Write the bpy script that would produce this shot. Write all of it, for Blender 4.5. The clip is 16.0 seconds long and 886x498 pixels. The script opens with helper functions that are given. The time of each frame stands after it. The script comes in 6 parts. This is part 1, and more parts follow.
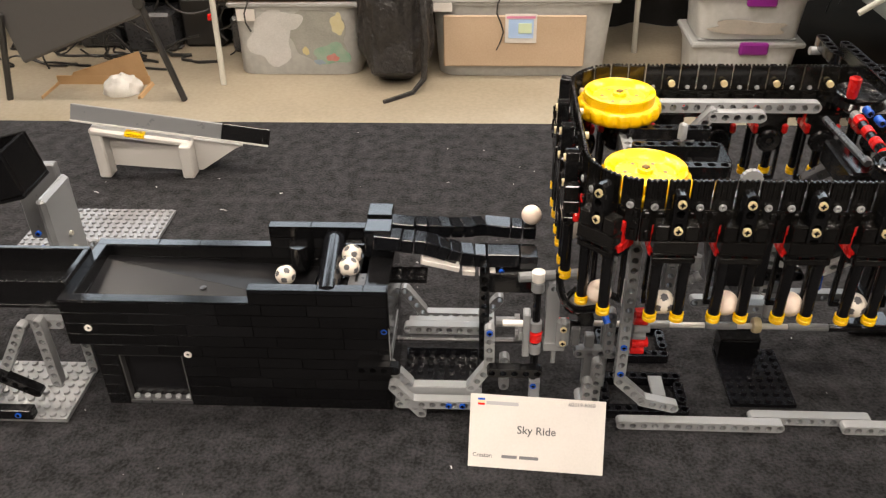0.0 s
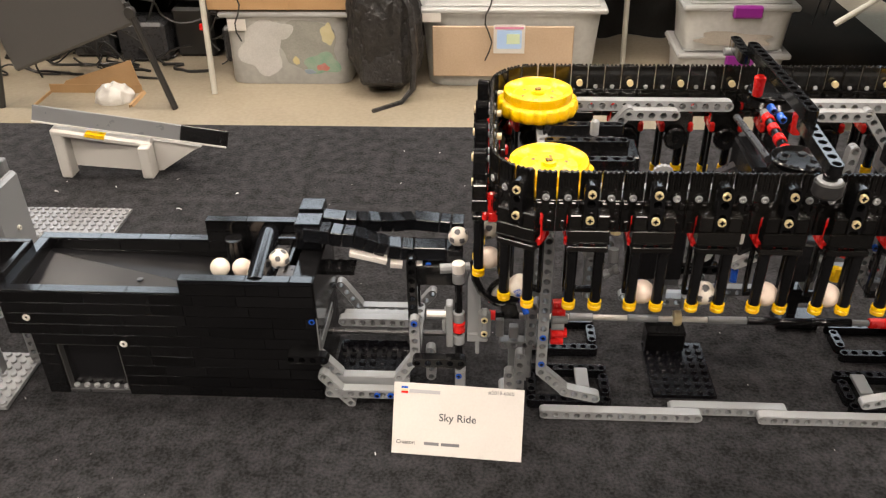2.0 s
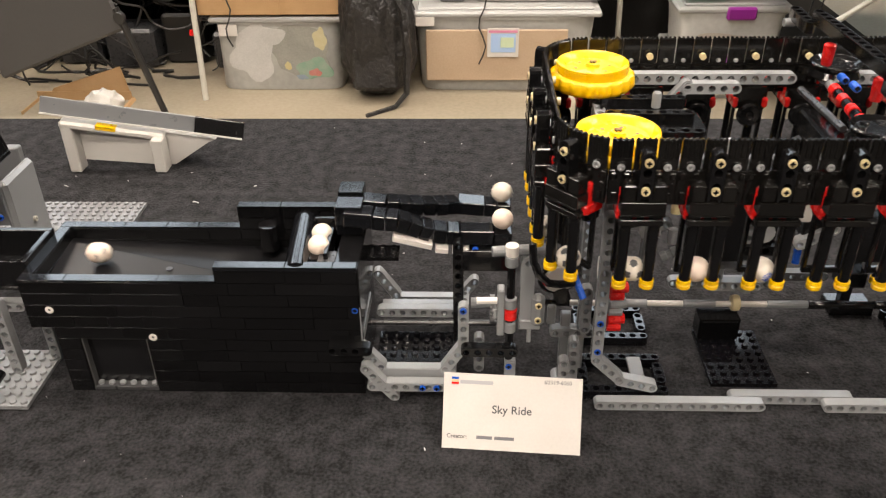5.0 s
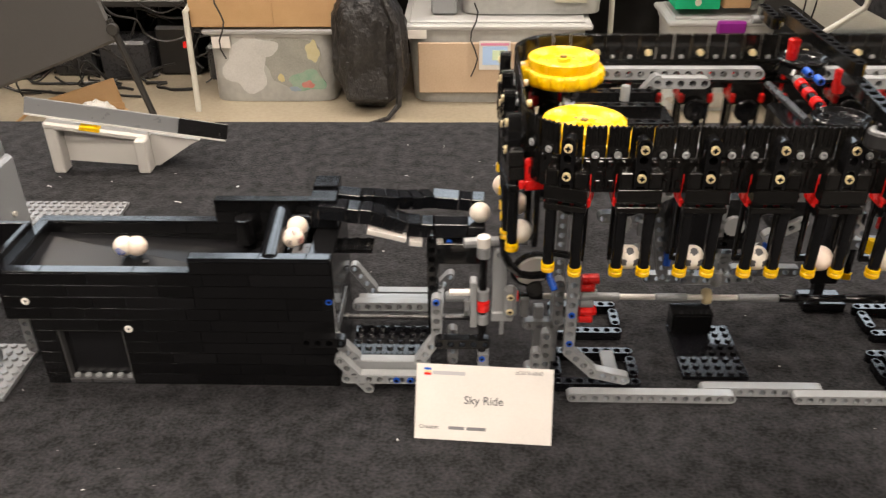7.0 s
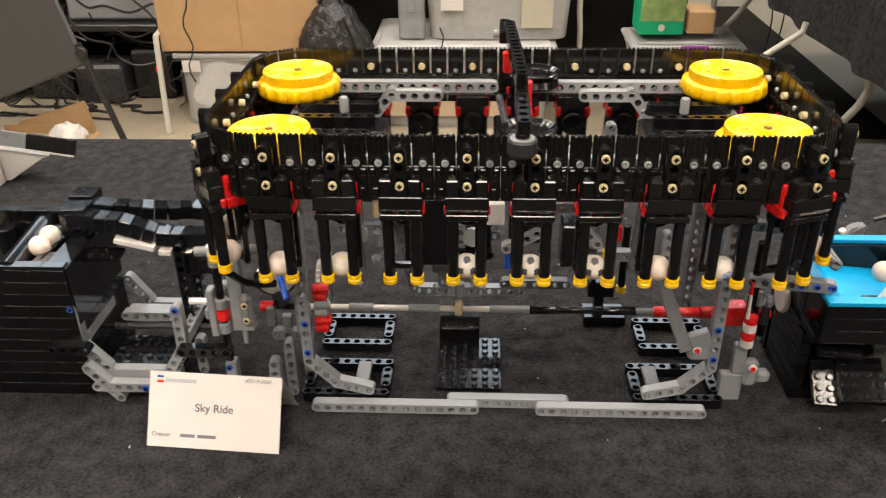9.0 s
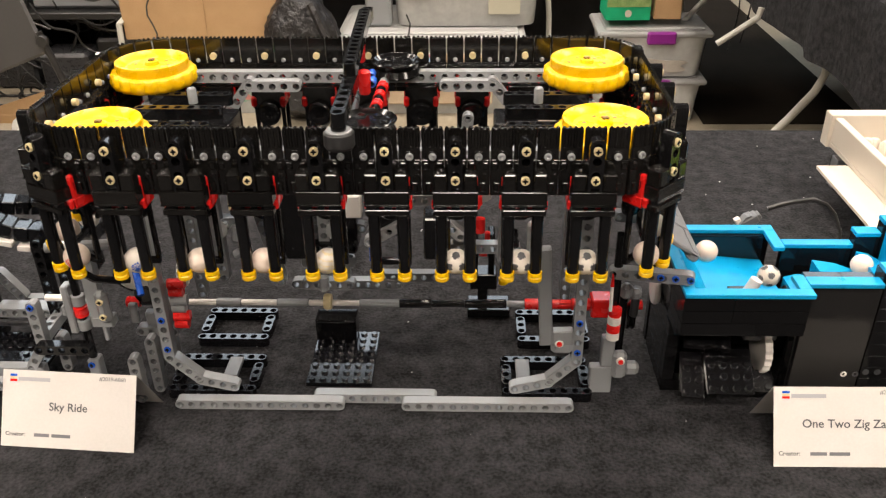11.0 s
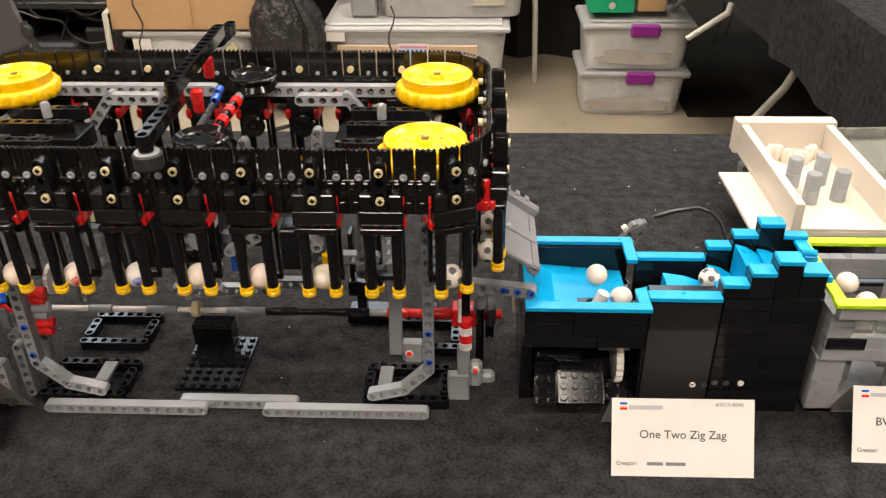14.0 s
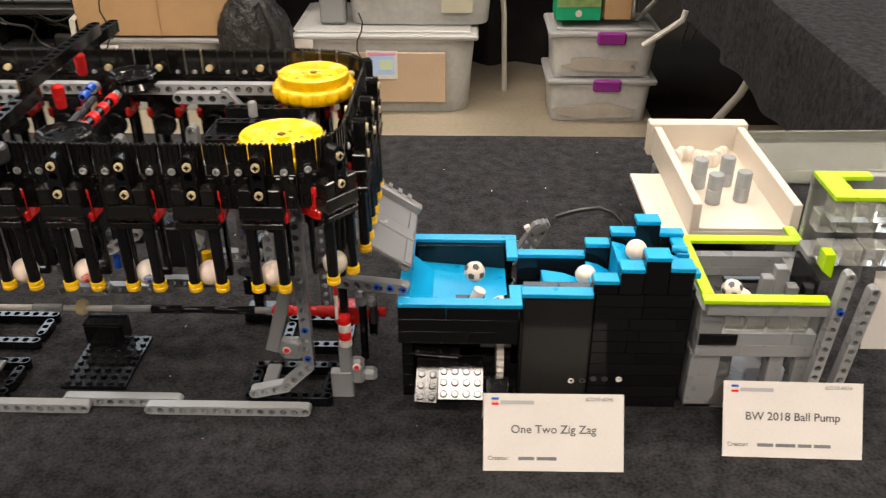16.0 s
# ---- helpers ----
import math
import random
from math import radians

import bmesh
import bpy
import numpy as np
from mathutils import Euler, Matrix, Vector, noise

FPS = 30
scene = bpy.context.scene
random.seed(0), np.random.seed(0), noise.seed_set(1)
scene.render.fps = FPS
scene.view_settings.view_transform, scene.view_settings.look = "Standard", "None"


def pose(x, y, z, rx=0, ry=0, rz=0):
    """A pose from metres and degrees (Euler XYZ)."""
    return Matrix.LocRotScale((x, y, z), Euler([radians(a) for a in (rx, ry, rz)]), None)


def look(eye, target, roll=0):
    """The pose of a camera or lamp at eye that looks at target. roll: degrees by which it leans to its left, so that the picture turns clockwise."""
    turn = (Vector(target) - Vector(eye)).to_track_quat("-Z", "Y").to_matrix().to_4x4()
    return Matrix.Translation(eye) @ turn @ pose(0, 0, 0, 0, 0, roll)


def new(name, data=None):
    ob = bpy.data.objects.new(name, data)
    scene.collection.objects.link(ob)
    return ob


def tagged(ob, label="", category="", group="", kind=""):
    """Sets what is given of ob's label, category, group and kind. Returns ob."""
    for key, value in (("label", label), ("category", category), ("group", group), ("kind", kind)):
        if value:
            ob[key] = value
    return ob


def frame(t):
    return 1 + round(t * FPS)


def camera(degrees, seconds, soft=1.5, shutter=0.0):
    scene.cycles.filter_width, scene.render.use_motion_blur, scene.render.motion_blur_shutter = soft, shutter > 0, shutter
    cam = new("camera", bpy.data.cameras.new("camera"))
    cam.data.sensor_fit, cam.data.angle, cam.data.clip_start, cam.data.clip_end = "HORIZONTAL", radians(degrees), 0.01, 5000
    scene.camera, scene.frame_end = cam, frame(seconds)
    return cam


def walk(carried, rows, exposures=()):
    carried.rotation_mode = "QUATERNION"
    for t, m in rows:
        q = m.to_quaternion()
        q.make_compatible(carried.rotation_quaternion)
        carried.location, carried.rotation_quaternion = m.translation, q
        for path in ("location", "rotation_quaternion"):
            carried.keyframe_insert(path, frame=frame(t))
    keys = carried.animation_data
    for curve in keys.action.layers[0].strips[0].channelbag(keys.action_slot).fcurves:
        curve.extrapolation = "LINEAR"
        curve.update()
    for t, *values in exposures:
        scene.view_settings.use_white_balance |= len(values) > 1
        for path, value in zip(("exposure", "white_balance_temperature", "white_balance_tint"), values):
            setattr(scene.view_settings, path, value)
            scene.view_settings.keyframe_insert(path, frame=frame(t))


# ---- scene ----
cam = camera(56.0, 16.0, soft=1.25, shutter=0.3)
PATH = [
    (0, (0.095, 0.057, 0.442), (-0.006, 1.726, -0.654), -1.1),
    (0.5, (0.103, 0.061, 0.439), (0.03, 1.735, -0.653), -1.4),
    (1, (0.124, 0.059, 0.438), (0.061, 1.742, -0.642), -0.9),
    (1.5, (0.149, 0.047, 0.443), (0.059, 1.736, -0.624), -0.8),
    (2, (0.15, 0.037, 0.44), (0.046, 1.722, -0.633), -0.9),
    (2.5, (0.154, 0.037, 0.437), (0.046, 1.717, -0.643), -0.9),
    (3, (0.151, 0.036, 0.434), (0.046, 1.717, -0.644), -0.7),
    (3.5, (0.15, 0.032, 0.435), (0.059, 1.718, -0.636), -0.8),
    (4, (0.153, 0.033, 0.431), (0.072, 1.723, -0.635), -1.0),
    (4.5, (0.127, 0.044, 0.42), (0.055, 1.737, -0.643), -0.9),
    (4.7, (0.107, 0.052, 0.412), (0.037, 1.747, -0.647), -0.9),
    (6.8, (0.1, 0.041, 0.401), (0.036, 1.756, -0.627), -0.8),
    (7, (0.12, 0.039, 0.398), (0.062, 1.757, -0.625), -0.6),
    (7.5, (0.18, 0.031, 0.402), (0.132, 1.764, -0.596), -0.2),
    (8, (0.227, 0.022, 0.402), (0.154, 1.762, -0.582), -0.5),
    (8.5, (0.269, 0.023, 0.399), (0.184, 1.772, -0.567), -0.8),
    (9, (0.309, 0.035, 0.39), (0.224, 1.782, -0.58), -0.7),
    (9.5, (0.348, 0.045, 0.384), (0.264, 1.786, -0.596), -0.4),
    (9.7, (0.365, 0.048, 0.384), (0.279, 1.787, -0.6), -0.5),
    (11.8, (0.414, 0.05, 0.391), (0.368, 1.782, -0.607), -0.7),
    (12, (0.425, 0.051, 0.392), (0.378, 1.783, -0.607), -0.6),
    (12.5, (0.452, 0.055, 0.398), (0.392, 1.779, -0.613), -0.9),
    (13, (0.474, 0.057, 0.401), (0.402, 1.775, -0.62), -0.8),
    (13.5, (0.493, 0.055, 0.404), (0.413, 1.771, -0.621), -0.8),
    (14, (0.502, 0.05, 0.407), (0.421, 1.767, -0.616), -0.7),
    (14.5, (0.514, 0.044, 0.407), (0.439, 1.762, -0.614), -0.7),
    (15, (0.531, 0.041, 0.406), (0.47, 1.762, -0.611), -0.4),
    (15.5, (0.539, 0.04, 0.406), (0.492, 1.765, -0.606), -0.4),
    (16, (0.577, 0.045, 0.402), (0.528, 1.773, -0.604), -0.2),
]
EXPOSURES = [(0, 0.0), (4, 0.04), (8, 0.04), (12.5, 0.0), (14.5, -0.08), (16, -0.26)]
walk(cam, [(t, look(eye, target, roll)) for t, eye, target, roll in PATH], EXPOSURES)

FLOOR = -0.903          # hall floor below the table top, which lies at z = 0
MM = 0.001

# ---------- world and light ----------
world = bpy.data.worlds.new("world")
scene.world = world
world.use_nodes = True
world.node_tree.nodes["Background"].inputs[0].default_value = (1.0, 0.93, 0.82, 1)
world.node_tree.nodes["Background"].inputs[1].default_value = 0.05


# ---------- materials ----------
def node_mat(name):
    m = bpy.data.materials.new(name)
    m.use_nodes = True
    nt = m.node_tree
    return m, nt, nt.nodes["Principled BSDF"]


def plastic(name, rgb, rough=0.22, grain=0.08, vary=0.12, scale=90.0, wear=0.35, edge=0.0):
    """Moulded plastic: slight colour variation from piece to piece, fine scratches, uneven gloss."""
    m, nt, b = node_mat(name)
    N, Lk = nt.nodes.new, nt.links.new
    co = N("ShaderNodeTexCoord")
    big = N("ShaderNodeTexNoise")
    big.inputs["Scale"].default_value = scale
    big.inputs["Detail"].default_value = 4
    fine = N("ShaderNodeTexNoise")
    fine.inputs["Scale"].default_value = scale * 14
    for n in (big, fine):
        Lk(co.outputs["Object"], n.inputs["Vector"])
    info = N("ShaderNodeObjectInfo")
    val = N("ShaderNodeMapRange")
    val.inputs["To Min"].default_value, val.inputs["To Max"].default_value = 1 - vary, 1 + vary
    Lk(info.outputs["Random"], val.inputs["Value"])
    hsv = N("ShaderNodeHueSaturation")
    hsv.inputs["Color"].default_value = (*rgb, 1)
    Lk(val.outputs[0], hsv.inputs["Value"])
    Lk(hsv.outputs[0], b.inputs["Base Color"])
    rr = N("ShaderNodeMapRange")
    rr.inputs["To Min"].default_value, rr.inputs["To Max"].default_value = rough * (1 - wear), rough * (1 + wear) + 0.03
    Lk(big.outputs["Fac"], rr.inputs["Value"])
    Lk(rr.outputs[0], b.inputs["Roughness"])
    bump = N("ShaderNodeBump")
    bump.inputs["Strength"].default_value = grain
    bump.inputs["Distance"].default_value = 0.0004
    Lk(fine.outputs["Fac"], bump.inputs["Height"])
    Lk(bump.outputs[0], b.inputs["Normal"])
    if edge:                              # moulded edges are slightly rounded and catch the lamps
        bev = N("ShaderNodeBevel")
        bev.samples = 4
        bev.inputs["Radius"].default_value = edge
        Lk(bev.outputs[0], bump.inputs["Normal"])
    b.inputs["IOR"].default_value = 1.53
    return m


def mottled(name, lo, hi, scale, rough=0.8, bump=0.3, dist=0.002, detail=6, fine=0.0, sheen=0.0, spread=0.17, spec=0.5):
    """Two-tone surface with noise at two scales and relief."""
    m, nt, b = node_mat(name)
    N, Lk = nt.nodes.new, nt.links.new
    co = N("ShaderNodeTexCoord")
    a = N("ShaderNodeTexNoise")
    a.inputs["Scale"].default_value, a.inputs["Detail"].default_value = scale, detail
    c = N("ShaderNodeTexNoise")
    c.inputs["Scale"].default_value, c.inputs["Detail"].default_value = fine or scale * 22, 3
    for n in (a, c):
        Lk(co.outputs["Object"], n.inputs["Vector"])
    mx = N("ShaderNodeMath")
    mx.operation = "MULTIPLY_ADD"
    mx.inputs[1].default_value = 0.5
    Lk(a.outputs["Fac"], mx.inputs[0])
    half = N("ShaderNodeMath")
    half.operation = "MULTIPLY"
    half.inputs[1].default_value = 0.5
    Lk(c.outputs["Fac"], half.inputs[0])
    Lk(half.outputs[0], mx.inputs[2])
    ramp = N("ShaderNodeValToRGB")
    ramp.color_ramp.elements[0].position, ramp.color_ramp.elements[1].position = 0.5 - spread, 0.5 + spread
    ramp.color_ramp.elements[0].color, ramp.color_ramp.elements[1].color = (*lo, 1), (*hi, 1)
    Lk(mx.outputs[0], ramp.inputs[0])
    Lk(ramp.outputs[0], b.inputs["Base Color"])
    bp = N("ShaderNodeBump")
    bp.inputs["Strength"].default_value, bp.inputs["Distance"].default_value = bump, dist
    Lk(mx.outputs[0], bp.inputs["Height"])
    Lk(bp.outputs[0], b.inputs["Normal"])
    b.inputs["Roughness"].default_value = rough
    b.inputs["Sheen Weight"].default_value = sheen
    b.inputs["Specular IOR Level"].default_value = spec
    return m


def clear(name, rgb, rough=0.05, trans=1.0):
    m, nt, b = node_mat(name)
    b.inputs["Base Color"].default_value = (*rgb, 1)
    b.inputs["Roughness"].default_value = rough
    b.inputs["Transmission Weight"].default_value = trans
    b.inputs["IOR"].default_value = 1.3
    return m


BLACK = plastic("black_plastic", (0.0055, 0.0055, 0.006), 0.11, grain=0.02, vary=0.3, edge=0.0007)
BLACK.node_tree.nodes["Principled BSDF"].inputs["Specular IOR Level"].default_value = 0.38
BLACK2 = plastic("worn_black_plastic", (0.008, 0.008, 0.009), 0.22, vary=0.25, edge=0.0006)
STUDBLACK = plastic("glossy_stud_black", (0.005, 0.005, 0.0065), 0.08, grain=0.02, vary=0.3, edge=0.0006)
LINKBLACK = plastic("chain_black_plastic", (0.0075, 0.007, 0.0064), 0.12, grain=0.03, vary=0.4, edge=0.0006)
DARK = plastic("dark_grey_plastic", (0.045, 0.046, 0.05), 0.28)
TILE = plastic("glossy_black_tile", (0.006, 0.0065, 0.008), 0.08, vary=0.3, edge=0.0007)
GREY = plastic("light_grey_plastic", (0.255, 0.265, 0.275), 0.2, edge=0.0006)
CHUTEGREY = plastic("panel_grey_plastic", (0.20, 0.205, 0.215), 0.22, edge=0.0006)
GREY2 = plastic("mid_grey_plastic", (0.15, 0.155, 0.16), 0.30)
WHITE = plastic("white_plastic", (0.72, 0.685, 0.64), 0.32, vary=0.04)
BONE = plastic("warm_white_plastic", (0.62, 0.56, 0.475), 0.4, vary=0.05)
YELLOW = plastic("yellow_plastic", (0.86, 0.51, 0.0), 0.26, vary=0.06)
RED = plastic("red_plastic", (0.72, 0.014, 0.012), 0.25, vary=0.1)
BLUE = plastic("blue_plastic", (0.012, 0.09, 0.52), 0.25)
TAN = plastic("tan_plastic", (0.70, 0.58, 0.33), 0.3)
CYAN = plastic("bright_blue_plastic", (0.0, 0.32, 0.62), 0.3, vary=0.05)
LIME = plastic("lime_green_plastic", (0.42, 0.68, 0.0), 0.3, vary=0.05)
PURPLE = plastic("purple_plastic", (0.20, 0.01, 0.20), 0.35)
GREEN = plastic("green_card", (0.0, 0.36, 0.16), 0.5)
CHAIRGREY = plastic("chair_grey_plastic", (0.055, 0.053, 0.052), 0.45)
RUBBER = plastic("grey_rubber", (0.16, 0.16, 0.165), 0.5)
STEEL = plastic("painted_steel", (0.42, 0.41, 0.36), 0.35)
LACQUER = plastic("black_lacquered_steel", (0.02, 0.02, 0.02), 0.35)
CLEAR = clear("clear_plastic", (0.82, 0.83, 0.80), 0.1, 0.8)
SMOKE = clear("smoky_clear_plastic", (0.25, 0.27, 0.29), 0.08)
BALLWHITE = mottled("ball_white", (0.64, 0.58, 0.50), (0.72, 0.67, 0.59), 260, 0.45, 0.15, 0.0003)
PINK = mottled("ball_cream", (0.74, 0.60, 0.50), (0.80, 0.68, 0.58), 260, 0.45, 0.15, 0.0003)
CLOTH = mottled("black_tablecloth", (0.008, 0.008, 0.0086), (0.036, 0.0355, 0.0385), 70, 0.95, 1.0, 0.003, fine=420, spread=0.13, spec=0.12)
CLOTH2 = mottled("black_drape", (0.010, 0.0095, 0.009), (0.026, 0.025, 0.0245), 8, 0.95, 0.5, 0.004, fine=300, spec=0.1)
LINT = mottled("white_lint", (0.5, 0.5, 0.5), (0.7, 0.7, 0.7), 400, 0.9)
CONCRETE = mottled("polished_concrete", (0.25, 0.215, 0.155), (0.33, 0.285, 0.215), 3.0, 0.45, 0.1, 0.002, fine=60)
CARD = mottled("white_card", (0.60, 0.575, 0.54), (0.65, 0.62, 0.585), 30, 0.65, 0.05, 0.0003)
INK = plastic("black_ink", (0.075, 0.075, 0.08), 0.6)
GREYINK = plastic("grey_ink", (0.16, 0.16, 0.17), 0.6)
KRAFT = mottled("corrugated_cardboard", (0.40, 0.245, 0.115), (0.47, 0.30, 0.15), 14, 0.8, 0.15, 0.001, fine=260)
BINWALL = mottled("frosted_bin_plastic", (0.33, 0.33, 0.315), (0.42, 0.42, 0.40), 5, 0.35, 0.1, 0.003, fine=40)
LATCHWALL = mottled("clear_bin_plastic", (0.46, 0.47, 0.46), (0.58, 0.585, 0.575), 5, 0.3, 0.1, 0.003, fine=40)
BINLID = plastic("frosted_bin_lid", (0.36, 0.365, 0.36), 0.35, scale=8)
BAGFAB = mottled("black_backpack_fabric", (0.004, 0.004, 0.005), (0.03, 0.028, 0.028), 14, 0.42, 0.9, 0.02, fine=60)
PLASTICBAG = mottled("white_plastic_bag", (0.55, 0.54, 0.50), (0.74, 0.72, 0.68), 14, 0.4, 0.8, 0.01)
WALLPAINT = mottled("hall_wall_paint", (0.055, 0.052, 0.047), (0.075, 0.07, 0.064), 1.5, 0.8, 0.1)
CEILPAINT = mottled("hall_ceiling_paint", (0.07, 0.067, 0.063), (0.09, 0.087, 0.083), 1.5, 0.8, 0.1)


def emitter(name, rgb, power):
    m, nt, b = node_mat(name)
    b.inputs["Emission Color"].default_value = (*rgb, 1)
    b.inputs["Emission Strength"].default_value = power
    return m


COOLGLOW = emitter("cool_panel", (0.80, 0.90, 1.0), 5.0)
LAMPGLOW = emitter("lamp_diffuser", (1.0, 0.93, 0.82), 14.0)


# ---------- mesh building, in millimetres ----------
class Shape:
    def __init__(self):
        self.v, self.f, self.mi = [], [], []

    def add(self, verts, faces, mi=0):
        o = len(self.v)
        self.v += [tuple(p) for p in verts]
        self.f += [tuple(o + i for i in q) for q in faces]
        self.mi += [mi] * len(faces)
        return self

    def box(self, x0, x1, y0, y1, z0, z1, bev=0.0, mi=0):
        if bev <= 0:
            v = [(x, y, z) for x in (x0, x1) for y in (y0, y1) for z in (z0, z1)]
            return self.add(v, [(0, 1, 3, 2), (4, 6, 7, 5), (0, 4, 5, 1), (2, 3, 7, 6), (0, 2, 6, 4), (1, 5, 7, 3)], mi)
        c = ((x0 + x1) / 2, (y0 + y1) / 2, (z0 + z1) / 2)
        h = ((x1 - x0) / 2, (y1 - y0) / 2, (z1 - z0) / 2)
        v, index = [], {}
        for sx in (-1, 1):
            for sy in (-1, 1):
                for sz in (-1, 1):
                    for ax in range(3):
                        s = (sx, sy, sz)
                        index[s, ax] = len(v)
                        v.append(tuple(c[k] + s[k] * (h[k] - (0 if k == ax else bev)) for k in range(3)))
        f = []
        for ax in range(3):
            a, b = [(1, 2), (2, 0), (0, 1)][ax]
            for d in (-1, 1):
                q = []
                for p, r in ((-1, -1), (1, -1), (1, 1), (-1, 1)):
                    s = [0, 0, 0]
                    s[ax], s[a], s[b] = d, p, r
                    q.append(index[tuple(s), ax])
                f.append(tuple(q if d > 0 else q[::-1]))
            for p in (-1, 1):
                for r in (-1, 1):
                    s0, s1 = [0, 0, 0], [0, 0, 0]
                    s0[a], s0[b], s1[a], s1[b], s0[ax], s1[ax] = p, r, p, r, -1, 1
                    s0, s1 = tuple(s0), tuple(s1)
                    q = [index[s0, a], index[s1, a], index[s1, b], index[s0, b]]
                    f.append(tuple(q if p * r > 0 else q[::-1]))
        for sx in (-1, 1):
            for sy in (-1, 1):
                for sz in (-1, 1):
                    q = [index[(sx, sy, sz), k] for k in range(3)]
                    f.append(tuple(q if sx * sy * sz > 0 else q[::-1]))
        return self.add(v, f, mi)

    def tube(self, pts, r, n=8, cap=True, mi=0):
        """A round bar along points; r a number or one a point."""
        pts = [Vector(p) for p in pts]
        rs = r if isinstance(r, (list, tuple)) else [r] * len(pts)
        v, f = [], []
        side = None
        for i, p in enumerate(pts):
            d = (pts[min(i + 1, len(pts) - 1)] - pts[max(i - 1, 0)]).normalized()
            if side is None:
                side = d.orthogonal().normalized()
            side = (side - d * side.dot(d)).normalized()
            up = d.cross(side)
            for k in range(n):
                a = 2 * math.pi * (k + 0.5) / n
                v.append(p + (side * math.cos(a) + up * math.sin(a)) * rs[i])
        for i in range(len(pts) - 1):
            for k in range(n):
                k2 = (k + 1) % n
                f.append((i * n + k, i * n + k2, (i + 1) * n + k2, (i + 1) * n + k))
        if cap:
            f.append(tuple(range(n))[::-1])
            f.append(tuple((len(pts) - 1) * n + k for k in range(n)))
        return self.add(v, f, mi)

    def lathe(self, prof, c=(0, 0, 0), axis="z", n=24, mi=0, teeth=0, amp=0.0):
        """Turned profile of (radius, height) about an axis through c."""
        v, f = [], []
        for k in range(n):
            a = 2 * math.pi * k / n
            for r, h in prof:
                q = r
                if teeth and r > amp * 4:
                    q = r * (1 + (amp if (k * teeth * 2 // n) % 2 else 0))
                x, y = q * math.cos(a), q * math.sin(a)
                p = {"z": (x, y, h), "y": (y, h, x), "x": (h, x, y)}[axis]
                v.append((c[0] + p[0], c[1] + p[1], c[2] + p[2]))
        m = len(prof)
        for k in range(n):
            for j in range(m - 1):
                a, b = k * m + j, ((k + 1) % n) * m + j
                f.append((a, b, b + 1, a + 1))
        self.add(v, f, mi)
        o = len(self.v) - len(v)
        for j, flip in ((0, True), (m - 1, False)):
            if prof[j][0] > 1e-6:
                ring = [o + k * m + j for k in range(n)]
                self.f.append(tuple(ring[::-1] if flip else ring))
                self.mi.append(mi)
        return self

    def prism(self, outline, holes, y0, y1, mi=0):
        """Flat outline in x, z with through holes, thick from y0 to y1."""
        from mathutils.geometry import tessellate_polygon
        loops = [[Vector((x, z, 0)) for x, z in lp] for lp in [outline] + holes]
        flat = [p for lp in loops for p in lp]
        tri = tessellate_polygon(loops)
        n = len(flat)
        v = [(p.x, y0, p.y) for p in flat] + [(p.x, y1, p.y) for p in flat]
        f = []
        for a, b, c in tri:
            up = (flat[b] - flat[a]).cross(flat[c] - flat[a]).z
            if up < 0:
                a, b = b, a
            f += [(a, b, c), (n + c, n + b, n + a)]
        o = 0
        for lp in loops:
            k = len(lp)
            area = sum(lp[i].x * lp[(i + 1) % k].y - lp[(i + 1) % k].x * lp[i].y for i in range(k))
            outer = o == 0
            for i in range(k):
                a, b = o + i, o + (i + 1) % k
                q = (a, n + a, n + b, b)
                f.append(q if (area > 0) != outer else q[::-1])
            o += k
        return self.add(v, f, mi)

    def move(self, m):
        self.v = [tuple(m @ Vector(p)) for p in self.v]
        return self

    def join(self, other, m=None):
        v = [tuple(m @ Vector(p)) for p in other.v] if m else other.v
        o = len(self.v)
        self.v += v
        self.f += [tuple(o + i for i in q) for q in other.f]
        self.mi += other.mi
        return self

    def mesh(self, name, mats, smooth=35):
        me = bpy.data.meshes.new(name)
        me.from_pydata([(x * MM, y * MM, z * MM) for x, y, z in self.v], [], self.f)
        for m in mats if isinstance(mats, (list, tuple)) else [mats]:
            me.materials.append(m)
        me.polygons.foreach_set("material_index", self.mi)
        me.shade_smooth()
        me.set_sharp_from_angle(angle=radians(smooth))
        me.update()
        return me


def mm(x=0, y=0, z=0, rx=0, ry=0, rz=0):
    return pose(x * MM, y * MM, z * MM, rx, ry, rz)


def part(name, shape, material, parent, label="", m=None, smooth=35):
    """One mesh object under a thing or part; shape may be a ready mesh."""
    me = shape.mesh(name, material, smooth) if isinstance(shape, Shape) else shape
    ob = new(name, me)
    if parent is not None:
        ob.parent = parent
        if parent.type == "EMPTY" and parent.parent is None:   # poses are given in the world, and kept in the thing's space
            m = parent.matrix_basis.inverted() @ (m or Matrix())
    if m is not None:
        ob.matrix_basis = m
    if label:
        ob["label"] = label
    return ob


def thing(name, label, category, m=None, group="", kind=""):
    ob = new(name)
    ob.empty_display_size = 0.01
    if m is not None:
        ob.matrix_basis = m
    return tagged(ob, label, category, group, kind)


def solid(name, shape, material, label="", category="", group="", kind="", m=None, smooth=35):
    ob = part(name, shape, material, None, "", m, smooth)
    return tagged(ob, label, category, group, kind)


# building-brick vocabulary, 8 mm grid
def ring(cx, cz, r, n=8):
    return [(cx + r * math.cos(2 * math.pi * k / n + 0.39), cz + r * math.sin(2 * math.pi * k / n + 0.39)) for k in range(n)]


